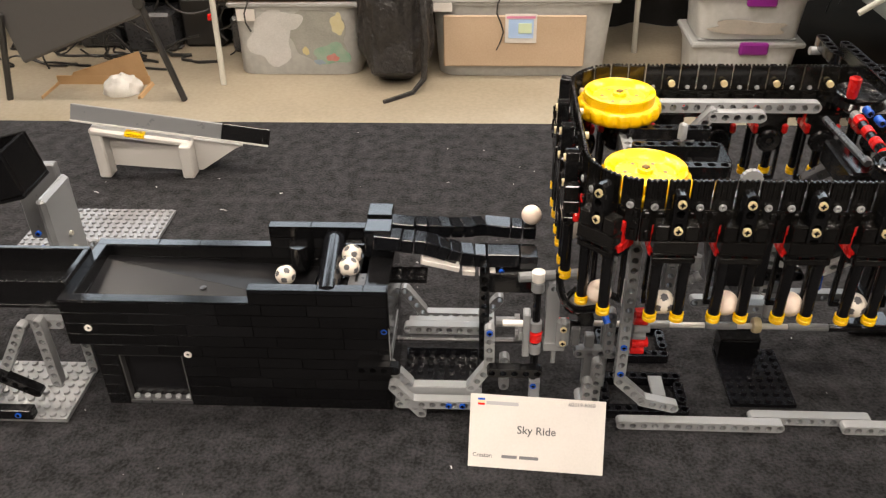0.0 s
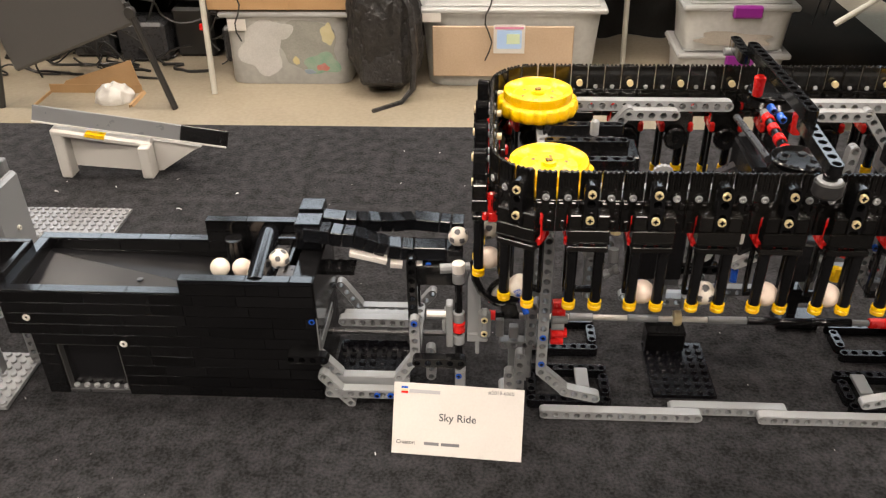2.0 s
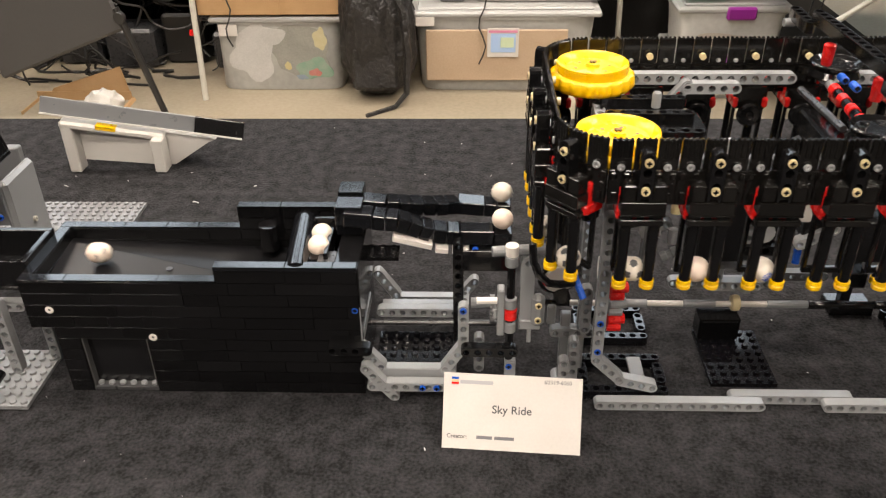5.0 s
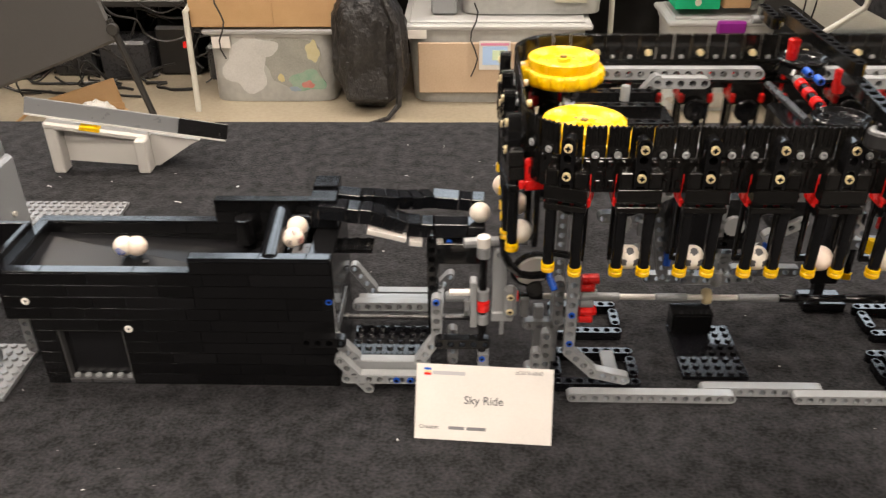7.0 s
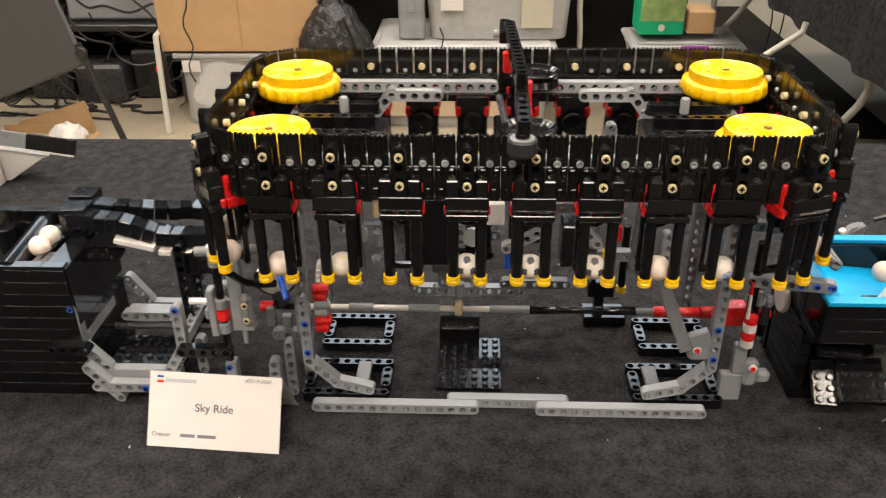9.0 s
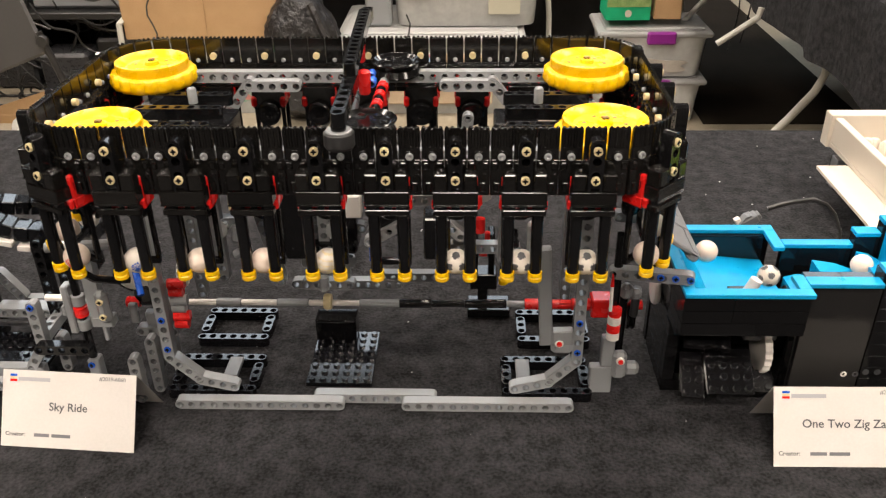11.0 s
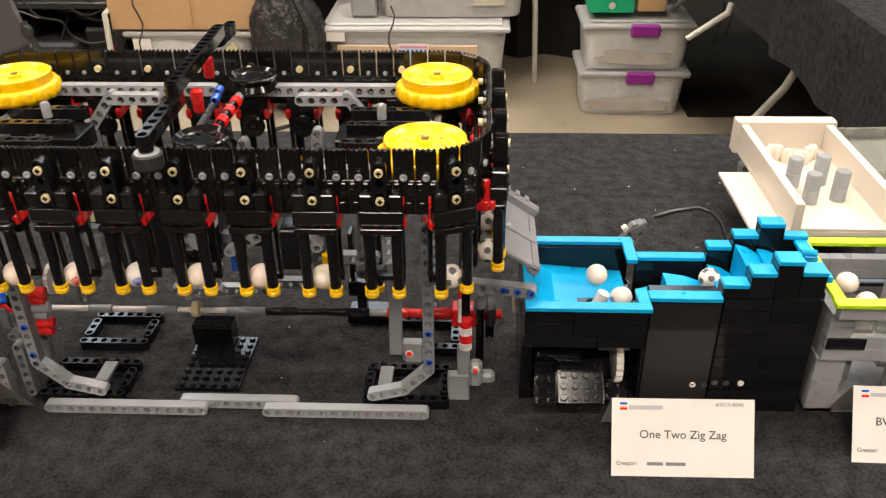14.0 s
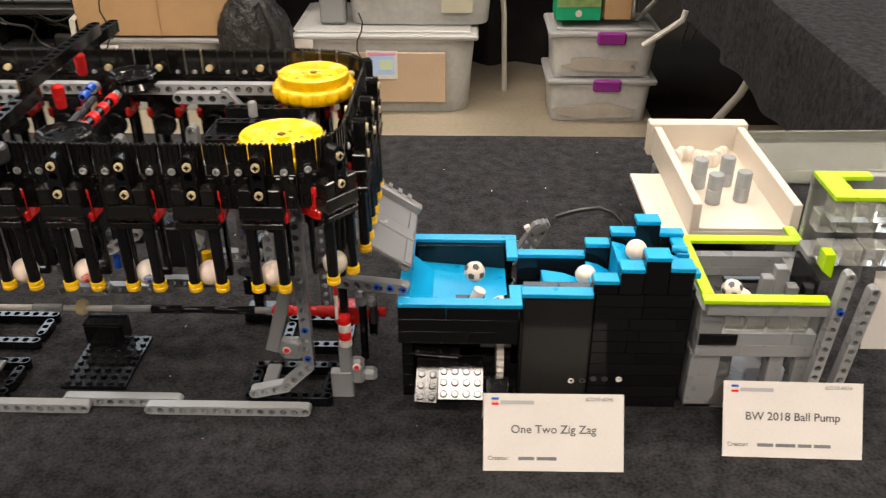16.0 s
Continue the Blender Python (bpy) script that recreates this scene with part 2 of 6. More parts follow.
def stadium(n, r=3.7, seg=5):
    pts = []
    for k in range(seg + 1):
        a = math.pi / 2 + math.pi * k / seg
        pts.append((r * math.cos(a), r * math.sin(a)))
    for k in range(seg + 1):
        a = -math.pi / 2 + math.pi * k / seg
        pts.append(((n - 1) * 8 + r * math.cos(a), r * math.sin(a)))
    return pts


CACHE = {}


def beam_shape(n, t=7.4):
    """Lift-arm beam: n holes along x from the first hole, holes run along y."""
    return Shape().prism(stadium(n), [ring(8 * k, 0, 2.45) for k in range(n)], -t / 2, t / 2)


def beam(n, material, parent, m, name="beam", label=""):
    key = (n, material.name)
    if key not in CACHE:
        CACHE[key] = beam_shape(n).mesh("beam", material)
    return part(name, CACHE[key], None, parent, label, m)


def along(p, q, spin=0.0, up=(0, 0, 1)):
    """Pose in mm whose x runs from p to q; y horizontal where it can be; spin about x."""
    p, q = Vector(p), Vector(q)
    x = (q - p).normalized()
    u = Vector(up)
    if abs(x.dot(u)) > 0.99:
        u = Vector((0, 1, 0)) if spin == 0 else Vector((1, 0, 0))
        y = u
        y = (y - x * x.dot(y)).normalized()
        z = x.cross(y)
    else:
        y = u.cross(x).normalized()
        z = x.cross(y)
    r = Matrix((x, y, z)).transposed().to_4x4()
    return Matrix.Translation(p * MM) @ r @ pose(0, 0, 0, spin)


def pin(material, parent, x, y, z, axis="y", name="pin", r=2.35, h=1.2, label=""):
    key = ("pin", material.name, axis, r, h)
    if key not in CACHE:
        prof = [(1.0, 0), (1.0, h * 0.7), (r * 0.78, h), (r, h * 0.8), (r, -h)]
        sh = Shape().lathe(prof[::-1], axis=axis, n=12)
        if axis == "y":
            if material in (TAN, BLUE):       # cross-shaped socket, its dark hollow drawn as black bars
                sh.box(-1.5, 1.5, h * 0.5, h + 0.06, -0.42, 0.42, 0, 1).box(-0.42, 0.42, h * 0.5, h + 0.09, -1.5, 1.5, 0, 1)
            sh.move(pose(0, 0, 0, 0, 0, 180))
        CACHE[key] = sh.mesh("pin", [material, BLACK])
    return part(name, CACHE[key], None, parent, label, mm(x, y, z))


def studded(nx, ny, h=3.2, n=8, mi=0):
    s = Shape().box(0.1, nx * 8 - 0.1, 0.1, ny * 8 - 0.1, 0, h, 0.15)
    for i in range(nx):
        for j in range(ny):
            s.lathe([(2.4, h - 0.01), (2.4, h + 1.55), (2.2, h + 1.75)], (8 * i + 4, 8 * j + 4, 0), n=n, mi=mi)
    return s


def brick_mesh(n, d, h, material, bev=0.18):
    key = ("brick", n, d, h, material.name)
    if key not in CACHE:
        CACHE[key] = Shape().box(0.06, n * 8 - 0.06, 0, d, 0.05, h - 0.05, bev).mesh("brick", material)
    return CACHE[key]


def course(parent, x0, n, y0, d, z, h, material, rng, name="brick"):
    """A row of bricks of mixed lengths along x, n studs in all."""
    k = 0
    while k < n:
        w = min(rng.choice((3, 4, 4, 6, 6, 8)), n - k)
        part(name, brick_mesh(w, d, h, material), None, parent, "", mm(x0 + 8 * k, y0 + rng.uniform(-0.06, 0.06), z))
        k += w


def course_y(parent, x0, d, y0, n, z, h, material, rng, name="brick"):
    """The same along y."""
    k = 0
    while k < n:
        w = min(rng.choice((3, 4, 6, 8)), n - k)
        part(name, brick_mesh(w, d, h, material), None, parent, "", mm(x0 + d, y0 + 8 * k, z, 0, 0, 90))
        k += w


def letters(text, size, material, parent, m, name="lettering", bold=0.0, align="LEFT"):
    cu = bpy.data.curves.new(name, "FONT")
    cu.body, cu.size, cu.align_x, cu.extrude = text, size * MM, align, 0.00005
    cu.offset = bold * MM
    cu.resolution_u = 3
    tmp = bpy.data.objects.new("tmp", cu)
    me = bpy.data.meshes.new_from_object(tmp)
    bpy.data.objects.remove(tmp)
    me.materials.clear()
    me.materials.append(material)
    return part(name, me, None, parent, "", m)


# ---------- the hall ----------
def sheet(x0, x1, y0, y1, z, nx, ny, amp, scale, z_of=None):
    s = Shape()
    v, f = [], []
    for j in range(ny + 1):
        for i in range(nx + 1):
            x, y = x0 + (x1 - x0) * i / nx, y0 + (y1 - y0) * j / ny
            v.append((x, y, z - amp * (0.5 + 0.5 * noise.noise(Vector((x * scale, y * scale, 3.1))))))
    for j in range(ny):
        for i in range(nx):
            a = j * (nx + 1) + i
            f.append((a, a + 1, a + nx + 2, a + nx + 1))
    return s.add(v, f)


Z0 = FLOOR * 1000
solid("floor", Shape().box(-6000, 7000, -4000, 8000, Z0 - 60, Z0), CONCRETE, "tan polished concrete hall floor", "floor", kind="structure")
for nm, b in (("wall_north", (-6000, 7000, 8000, 8100)), ("wall_south", (-6000, 7000, -4100, -4000)), ("wall_east", (7000, 7100, -4000, 8000)), ("wall_west", (-6100, -6000, -4000, 8000))):
    solid(nm, Shape().box(*b, Z0, Z0 + 4400), WALLPAINT, "painted hall wall", "wall", kind="structure")
solid("ceiling", Shape().box(-6000, 7000, -4000, 8000, Z0 + 4400, Z0 + 4500), CEILPAINT, "plain hall ceiling", "ceiling", kind="structure")


def ceiling_light(x, y):
    t = thing("ceiling_light", "white rectangular hall ceiling light, switched on", "lamp", mm(x, y, Z0 + 4400), group="hall ceiling lights")
    part("housing", Shape().box(x - 620, x + 620, y - 320, y + 320, Z0 + 4320, Z0 + 4396, 8), WHITE, t)
    part("diffuser", Shape().box(x - 600, x + 600, y - 300, y + 300, Z0 + 4310, Z0 + 4317, 2), LAMPGLOW, t)
    la = bpy.data.lights.new("ceiling_lamp", "AREA")
    la.shape, la.size, la.size_y, la.energy, la.color = "RECTANGLE", 1.15, 0.55, LAMP_WATTS, (1.0, 0.838, 0.715)
    ob = new("ceiling_lamp", la)
    ob.matrix_basis = pose(x * MM, y * MM, FLOOR + 4.29)


LAMP_WATTS = 52
# the row at y -3100 is unseen, added as fill for front-facing sides
for lx in (-2450, 300, 3250):
    for ly in (-3100, -1200, 1300, 3150):
        ceiling_light(lx, ly)

for lx in (-3200, -1000, 1200, 3400):     # cooler panels farther down the hall, unseen, placed for the bluish tile reflections
    t = thing("ceiling_panel", "wide cool-white hall ceiling panel, switched on", "lamp", mm(lx, 5660, Z0 + 4400), group="cool ceiling panels")
    part("housing", Shape().box(lx - 950, lx + 950, 4910, 6610, Z0 + 4330, Z0 + 4396, 8), WHITE, t)
    part("diffuser", Shape().box(lx - 920, lx + 920, 4940, 6580, Z0 + 4318, Z0 + 4327, 2), COOLGLOW, t)

# table with its cloth
table = thing("display_table", "long folding table under a black fleece cloth", "table", mm(300, 400, Z0))
cl = sheet(-1500, 2300, -350, 1019, 0, 150, 60, 0.9, 0.012)
n0 = len(cl.v)
for k in range(151):                      # cloth hangs over the far edge
    x = -1500 + 3800 * k / 150
    fold = 14 * noise.noise(Vector((x * 0.006, 0, 0)))
    cl.v += [(x, 1023, -3), (x, 1027 + fold * 0.3, -60), (x, 1029 + fold, -560)]
for k in range(150):
    top = 60 * 151 + k
    a = n0 + 3 * k
    cl.add([], [])
    cl.f += [(top, top + 1, a + 3, a), (a, a + 3, a + 4, a + 1), (a + 1, a + 4, a + 5, a + 2)]
    cl.mi += [0] * 3
part("tablecloth", cl, CLOTH, table, "black fleece tablecloth with lint")
part("tabletop", Shape().box(-1490, 2290, -340, 1012, -34, -4, 3), GREY, table)
for lx in (-1300, 2100):
    for ly in (-200, 880):
        part("leg", Shape().tube([(lx, ly, -34), (lx, ly, Z0)], 14, 10), STEEL, table)
rng = random.Random(5)
lint = Shape()
for k in range(150):
    x, y, a = rng.uniform(-350, 950), rng.uniform(250, 1000), rng.uniform(0, 6.28)
    r = rng.choice((0.35, 0.5, 0.8)) * rng.uniform(0.5, 1.2)
    l = rng.choice((1, 1, 1.5, 4)) * r
    lint.tube([(x - l * math.cos(a), y - l * math.sin(a), 0.1), (x, y + 0.2 * l, 0.35), (x + l * math.cos(a), y + l * math.sin(a), 0.1)], r * 0.5, 5)
solid("lint", lint, LINT, "pale specks of lint on the cloth", "lint", kind="stuff")

# second table on the far side with its cloth; the floor-length piece is added for shade
t2 = thing("draped_table", "table fully draped in black cloth", "table", mm(1600, 2200, Z0))
dr = Shape()
part("tabletop", Shape().box(1192, 2600, 1050, 4300, -40, -6, 4), CLOTH2, t2)
v, f = [], []
N2 = 110
for k in range(N2 + 1):
    q = k / N2
    y = 1050 + 3250 * q
    w = 15 * math.sin(q * 62 + 3 * noise.noise(Vector((q * 11, 0, 0)))) * (0.4 + abs(noise.noise(Vector((q * 9, 5, 0)))))
    edge = 1164 + 22 * min(1, q * 3)
    v += [(2600, y, -2), (edge + 14, y, -2), (edge + 4, y, -5), (edge, y, -16)]
    for d, g in ((-60, 0.4), (-120, 0.75), (-196 + 0.2 * w, 1.0)):
        v.append((edge + 0.02 * d + g * w, y, d))
for k in range(N2):
    for j in range(6):
        a = 7 * k + j
        f.append((a, a + 1, a + 8, a + 7))
part("tablecloth", dr.add(v, f), CLOTH, t2, "black fleece cloth hanging in soft folds")
for x, y in ((1320, 2200), (1400, 3500)):
    part("leg", Shape().tube([(x - 160, y, -560), (x - 62, y, -440), (x - 8, y, -365), (x + 10, y, -320), (x + 12, y, -260), (x + 12, y, -30)], 11, 10), STEEL, t2, "bent grey steel table leg")
    part("leg_foot", Shape().tube([(x - 160, y, -560), (x - 180, y, -600), (x - 182, y, Z0)], 11, 10), STEEL, t2)
v, f = [], []
for k in range(91):                       # cloth added down to the floor on the far side, to shade the floor
    q = k / 90
    w = 26 * math.sin(q * 95 + 2 * noise.noise(Vector((q * 7, 3, 0))))
    v += [(2596 + 0.3 * w, 1060 + 3230 * q, -4), (2604 + w, 1060 + 3230 * q, Z0 + 6), (2612 + w, 1060 + 3230 * q, Z0 + 6), (2604 + 0.3 * w, 1060 + 3230 * q, -4)]
for k in range(90):
    for j in range(3):
        a = 4 * k + j
        f.append((a, a + 1, a + 5, a + 4))
part("skirt", Shape().add(v, f), CLOTH, t2, "black cloth added on the far side to shade the floor")
part("brace", Shape().tube([(1145, 2230, -150), (1140, 2230, -175), (1080, 2230, -218), (1045, 2230, -243)], 8, 8), STEEL, t2, "grey steel table brace")

# thin dark brown box covering the floor beside the latch bins
DARKBROWN = mottled("dark_brown_surface", (0.012, 0.0095, 0.007), (0.022, 0.017, 0.012), 6, 0.9, 0.3, 0.002, fine=260, spec=0.12)
solid("floor_mat", Shape().box(1370, 2050, 3340, 5700, Z0, Z0 + 6, 2), DARKBROWN, "flat dark brown piece on the concrete floor", "mat")

# table behind, with dark cloth, under which the boxes stand; built at a nominal distance and set back below
FZ = -700
KNOWN = set(bpy.data.objects)
t3 = thing("back_table", "long table with a black cloth skirt for the under-table shade behind the boxes", "table", mm(200, 3400, FZ))
part("tabletop", Shape().box(-2600, 1180, 2950, 3750, -20, 10, 4), CLOTH2, t3)
# skirt behind the boxes, its black also standing in for shade under the table
sk = Shape()
v, f = [], []
for k in range(121):
    x = -2600 + 3760 * k / 120
    w = 18 * math.sin(k * 0.9) + 25 * noise.noise(Vector((k * 0.3, 0, 0)))
    v += [(x, 3300 + w * 0.2, 8), (x, 3310 + w, -350), (x, 3300 + w * 1.3, FZ + 5)]
for k in range(120):
    a = 3 * k
    f += [(a, a + 3, a + 4, a + 1), (a + 1, a + 4, a + 5, a + 2)]
part("skirt", sk.add(v, f), CLOTH2, t3, "black cloth skirt for the under-table shade")
for lx in (-2400, -997, 640, 1165):
    part("leg", Shape().tube([(lx, 2960, -20), (lx, 2950, -330), (lx + 8, 2700 if lx == -997 else 2960, -360 if lx == -997 else -400), (lx + 20, 2640 if lx == -997 else 2980, FZ)], 11, 10), STEEL, t3, "grey steel table leg")


def bin_box(name, x0, x1, y0, y1, z0, z1, label, lid=True, lidmat=None, taper=0.93, group="storage bins"):
    t = thing(name, label, "storage bin", mm((x0 + x1) / 2, (y0 + y1) / 2, z0), group=group)
    cx, cy = (x0 + x1) / 2, (y0 + y1) / 2
    v, f = [], []
    lv = [(z0 + 1, taper), (z0 + 6, taper + 0.01), ((z0 + z1) / 2, (taper + 1) / 2), (z1 - 12, 1.0), (z1 - 12, 1.03), (z1, 1.03)]
    n = 24
    for z, k in lv:
        for i in range(n):
            a = 2 * math.pi * (i + 0.5) / n
            ex = math.copysign(abs(math.cos(a)) ** 0.28, math.cos(a))
            ey = math.copysign(abs(math.sin(a)) ** 0.28, math.sin(a))
            v.append((cx + ex * (x1 - x0) / 2 * k, cy + ey * (y1 - y0) / 2 * k, z))
    for j in range(len(lv) - 1):
        for i in range(n):
            f.append((j * n + i, j * n + (i + 1) % n, (j + 1) * n + (i + 1) % n, (j + 1) * n + i))
    f.append(tuple(range(n))[::-1])
    part("body", Shape().add(v, f), LATCHWALL if name == "latch_bin" else BINWALL, t, "milky translucent plastic body")
    if lid:
        s = Shape()
        s.box(x0 - 12, x1 + 12, y0 - 12, y1 + 12, z1 - 4, z1 + 16, 6)
        s.box(x0 + 14, x1 - 14, y0 + 14, y1 - 14, z1 + 14, z1 + 24, 5)
        part("lid", s, lidmat or BINLID, t, "frosted clip-on lid")
    return t


BINBAG = mottled("seen_white_bag", (0.42, 0.42, 0.405), (0.54, 0.535, 0.52), 9, 0.4, 0.3)


def behind_wall(parent, x, y, z, rx, rz, material, seed, label=""):
    """A soft uneven shape pressed against the inside of a frosted wall."""
    pts = []
    for k in range(28):
        a = 2 * math.pi * k / 28
        r = 1 + 0.45 * noise.noise(Vector((math.cos(a) * 1.3 + seed, math.sin(a) * 1.3, seed * 2.7)))
        pts.append((x + rx * r * math.cos(a), z + rz * r * math.sin(a)))
    part("content", Shape().prism(pts, [], y - 0.4, y + 3), material, parent, label)


b1 = bin_box("storage_bin", -940, -450, 2740, 3080, FZ, -446, "large milky plastic storage bin full of bags and toys", taper=0.995)
part("label", Shape().box(-915, -845, 2728, 2731, -496, -455), CARD, b1, "white paper label")
OLIVE = mottled("seen_dark_parts", (0.22, 0.225, 0.20), (0.34, 0.335, 0.305), 12, 0.4)
behind_wall(b1, -600, 2739.6, -560, 120, 95, OLIVE, 1.3, "mixed dark parts seen through the wall")
behind_wall(b1, -800, 2739.2, -570, 95, 100, BINBAG, 2.1, "white bag seen through the wall")
behind_wall(b1, -730, 2738.8, -500, 60, 34, BINBAG, 5.2)
behind_wall(b1, -560, 2739.0, FZ + 80, 80, 40, mottled("seen_bricks", (0.10, 0.30, 0.19), (0.34, 0.38, 0.32), 18, 0.4), 3.4, "green and grey bricks seen through the wall")
behind_wall(b1, -664, 2738.4, FZ + 90, 12, 16, mottled("seen_yellow", (0.5, 0.43, 0.2), (0.56, 0.48, 0.26), 30, 0.5), 6.1)
behind_wall(b1, -556, 2738.4, FZ + 66, 24, 14, mottled("seen_red", (0.46, 0.13, 0.11), (0.48, 0.26, 0.22), 30, 0.5), 7.7)
behind_wall(b1, -612, 2738.2, FZ + 50, 20, 10, mottled("seen_blue", (0.2, 0.28, 0.36), (0.28, 0.34, 0.42), 30, 0.5), 8.9)
behind_wall(b1, -530, 2739.0, FZ + 190, 26, 36, mottled("seen_tub", (0.50, 0.45, 0.24), (0.58, 0.53, 0.36), 30, 0.5), 9.3)
b2 = bin_box("storage_bin", -166, 530, 2720, 3150, FZ, -425, "large milky plastic storage bin with a cardboard box inside")
part("content_carton", Shape().box(-120, 420, 2709, 2718, FZ + 45, -470, 4), mottled("seen_cardboard", (0.42, 0.31, 0.21), (0.49, 0.37, 0.26), 6, 0.45, 0.1), b2, "brown cardboard box behind the plastic")
part("label", Shape().box(115, 234, 2704, 2707, -566, -464, 0.4), CARD, b2, "printed paper label")
part("label_print", Shape().box(128, 222, 2701.5, 2703.5, -548, -482), plastic("pale_blue_print", (0.35, 0.5, 0.75), 0.5), b2)
part("label_print", Shape().box(120, 228, 2700, 2701, -478, -470), plastic("pink_print", (0.7, 0.25, 0.4), 0.5), b2)
part("label_print", Shape().box(165, 215, 2699, 2701, -530, -495), plastic("pale_green_print", (0.6, 0.72, 0.5), 0.5), b2)
part("label", Shape().box(-155, -85, 2704, 2707, -455, -425), CARD, b2, "small white label")
b3 = bin_box("storage_bin", 30, 600, 2790, 3120, -398, -190, "milky plastic storage bin stacked on a larger one")
part("label", Shape().box(95, 180, 2778, 2781, -290, -235), CARD, b3, "small white label")
part("content_tub", Shape().box(400, 520, 2776, 2779, -350, -240, 1), mottled("seen_yellowish", (0.40, 0.38, 0.29), (0.48, 0.46, 0.36), 12, 0.45), b3)
outlet = solid("power_box", Shape().box(-70, 30, 2800, 2870, -398, -210, 8).box(-35, -5, 2794, 2801, -300, -240, 2), GREY, "grey plastic box with a slot", "box")
for k, z in enumerate((FZ, FZ + 165)):
    bb = bin_box("latch_bin", 812, 1205, 2850, 3090, z, z + 142, "clear storage box with a purple latch handle", group="latch bins")
    part("latch", Shape().box(975, 1080, 2826, 2848, z + 118, z + 160, 6), PURPLE, bb, "purple latch handle")
    behind_wall(bb, 1000, 2848, z + 40, 150, 26, mottled("mixed_parts", (0.34, 0.31, 0.27), (0.50, 0.46, 0.40), 14, 0.5), 4.4 + k)
gb = thing("green_box", "green and white cardboard carton on the latch bins", "box", mm(900, 2950, -345))
part("body", Shape().box(824, 985, 2870, 3010, -345, -215, 2), GREEN, gb)
part("panel", Shape().box(826, 983, 2868, 2869.5, -300, -216), mottled("printed_green", (0.1, 0.2, 0.05), (0.3, 0.4, 0.15), 30, 0.5), gb)
part("badge", Shape().lathe([(12, 0), (12, 1.5)], (905, 2868.4, -322), axis="y", n=16), BONE, gb)
tb = solid("wooden_tray", Shape().box(1000, 1100, 2880, 3000, -345, -270, 4), KRAFT, "brown cardboard box end", "box")

ct = thing("carton", "long brown cardboard carton lying on the bin", "carton", mm(-660, 2900, -421))
part("body", Shape().box(-985, -672, 2725, 3080, -421, -120, 3), KRAFT, ct)
part("body", Shape().box(-670, -365, 2728, 3080, -421.5, -126, 3), KRAFT, ct)
part("flap", Shape().box(-676, -667, 2723, 2726, -420, -122, 0), KRAFT, ct)

oc = thing("open_carton", "open cardboard carton holding a white plastic bag", "carton", mm(-1350, 2550, FZ))
part("wall", Shape().box(-1640, -1262, 2500, 2505, FZ, -700), KRAFT, oc)
part("wall", Shape().box(-1640, -1268, 2640, 2645, FZ, -668), KRAFT, oc)
part("wall", Shape().box(-1267, -1262, 2506, 2645, FZ, -690), KRAFT, oc)
part("wall", Shape().box(-1640, -1635, 2506, 2639, FZ, -690), KRAFT, oc)
part("flap", Shape().prism([(-1580, -667.8), (-1272, -667.8), (-1290, -576), (-1568, -655)], [], 2641, 2645), KRAFT, oc)
part("flap", Shape().prism([(-1262, -690), (-1258, -690), (-1225, -745), (-1229, -747)], [], 2510, 2640), KRAFT, oc)
bagv = Shape()
icob = bmesh.new()
bmesh.ops.create_icosphere(icob, subdivisions=4, radius=1.0)
bagv.add([(-1350 + v.co.x * 72 * (1 + 0.25 * noise.noise(v.co * 2)), 2575 + v.co.y * 58, -690 + v.co.z * 52 * (1 + 0.3 * noise.noise(v.co * 3))) for v in icob.verts], [[q.index for q in fc.verts] for fc in icob.faces])
icob.free()
solid("plastic_bag", bagv, PLASTICBAG, "crumpled white plastic bag in the carton", "bag")


def backpack():
    t = thing("backpack", "black fabric backpack leaning by the bins", "backpack", mm(-300, 2680, FZ))
    bm = bmesh.new()
    bmesh.ops.create_icosphere(bm, subdivisions=5, radius=1.0)
    s = Shape()
    pts = []
    for v in bm.verts:
        x, y, z = v.co
        w = 1 - 0.42 * max(z, 0) ** 1.6
        ex = math.copysign(abs(x) ** 0.75, x)
        ez = math.copysign(abs(z) ** 0.7, z)
        d = 1 + 0.16 * noise.noise(v.co * 2.6) + 0.09 * noise.noise(Vector((x * 9, y * 9, z * 4))) - 0.10 * abs(noise.noise(Vector((x * 5, y * 5, z * 6))))
        pts.append((-302 + ex * 142 * w * d, 2700 + y * 105 * d, FZ + 235 + ez * 232 * (1 + 0.03 * noise.noise(v.co * 5))))
    s.add(pts, [[q.index for q in fc.verts] for fc in bm.faces])
    bm.free()
    part("body", s, BAGFAB, t, smooth=60)
    part("pocket", Shape().box(-86, 86, -14, 14, 0, 150, 12).move(Matrix.Translation((-304, 2606, FZ + 50)) @ pose(0, 0, 0, -7)), BAGFAB, t, "front pocket")
    part("strap", Shape().tube([(-240, 2610, FZ + 430), (-190, 2585, FZ + 330), (-178, 2585, FZ + 180), (-190, 2600, FZ + 40), (-230, 2560, FZ + 6), (-330, 2480, FZ + 5)], [16, 17, 16, 12, 9, 8], 6), BAGFAB, t, "shoulder strap")
    part("handle", Shape().tube([(-350, 2690, FZ + 455), (-330, 2690, FZ + 490), (-280, 2690, FZ + 490), (-262, 2690, FZ + 455)], 8, 6), BAGFAB, t)


backpack()

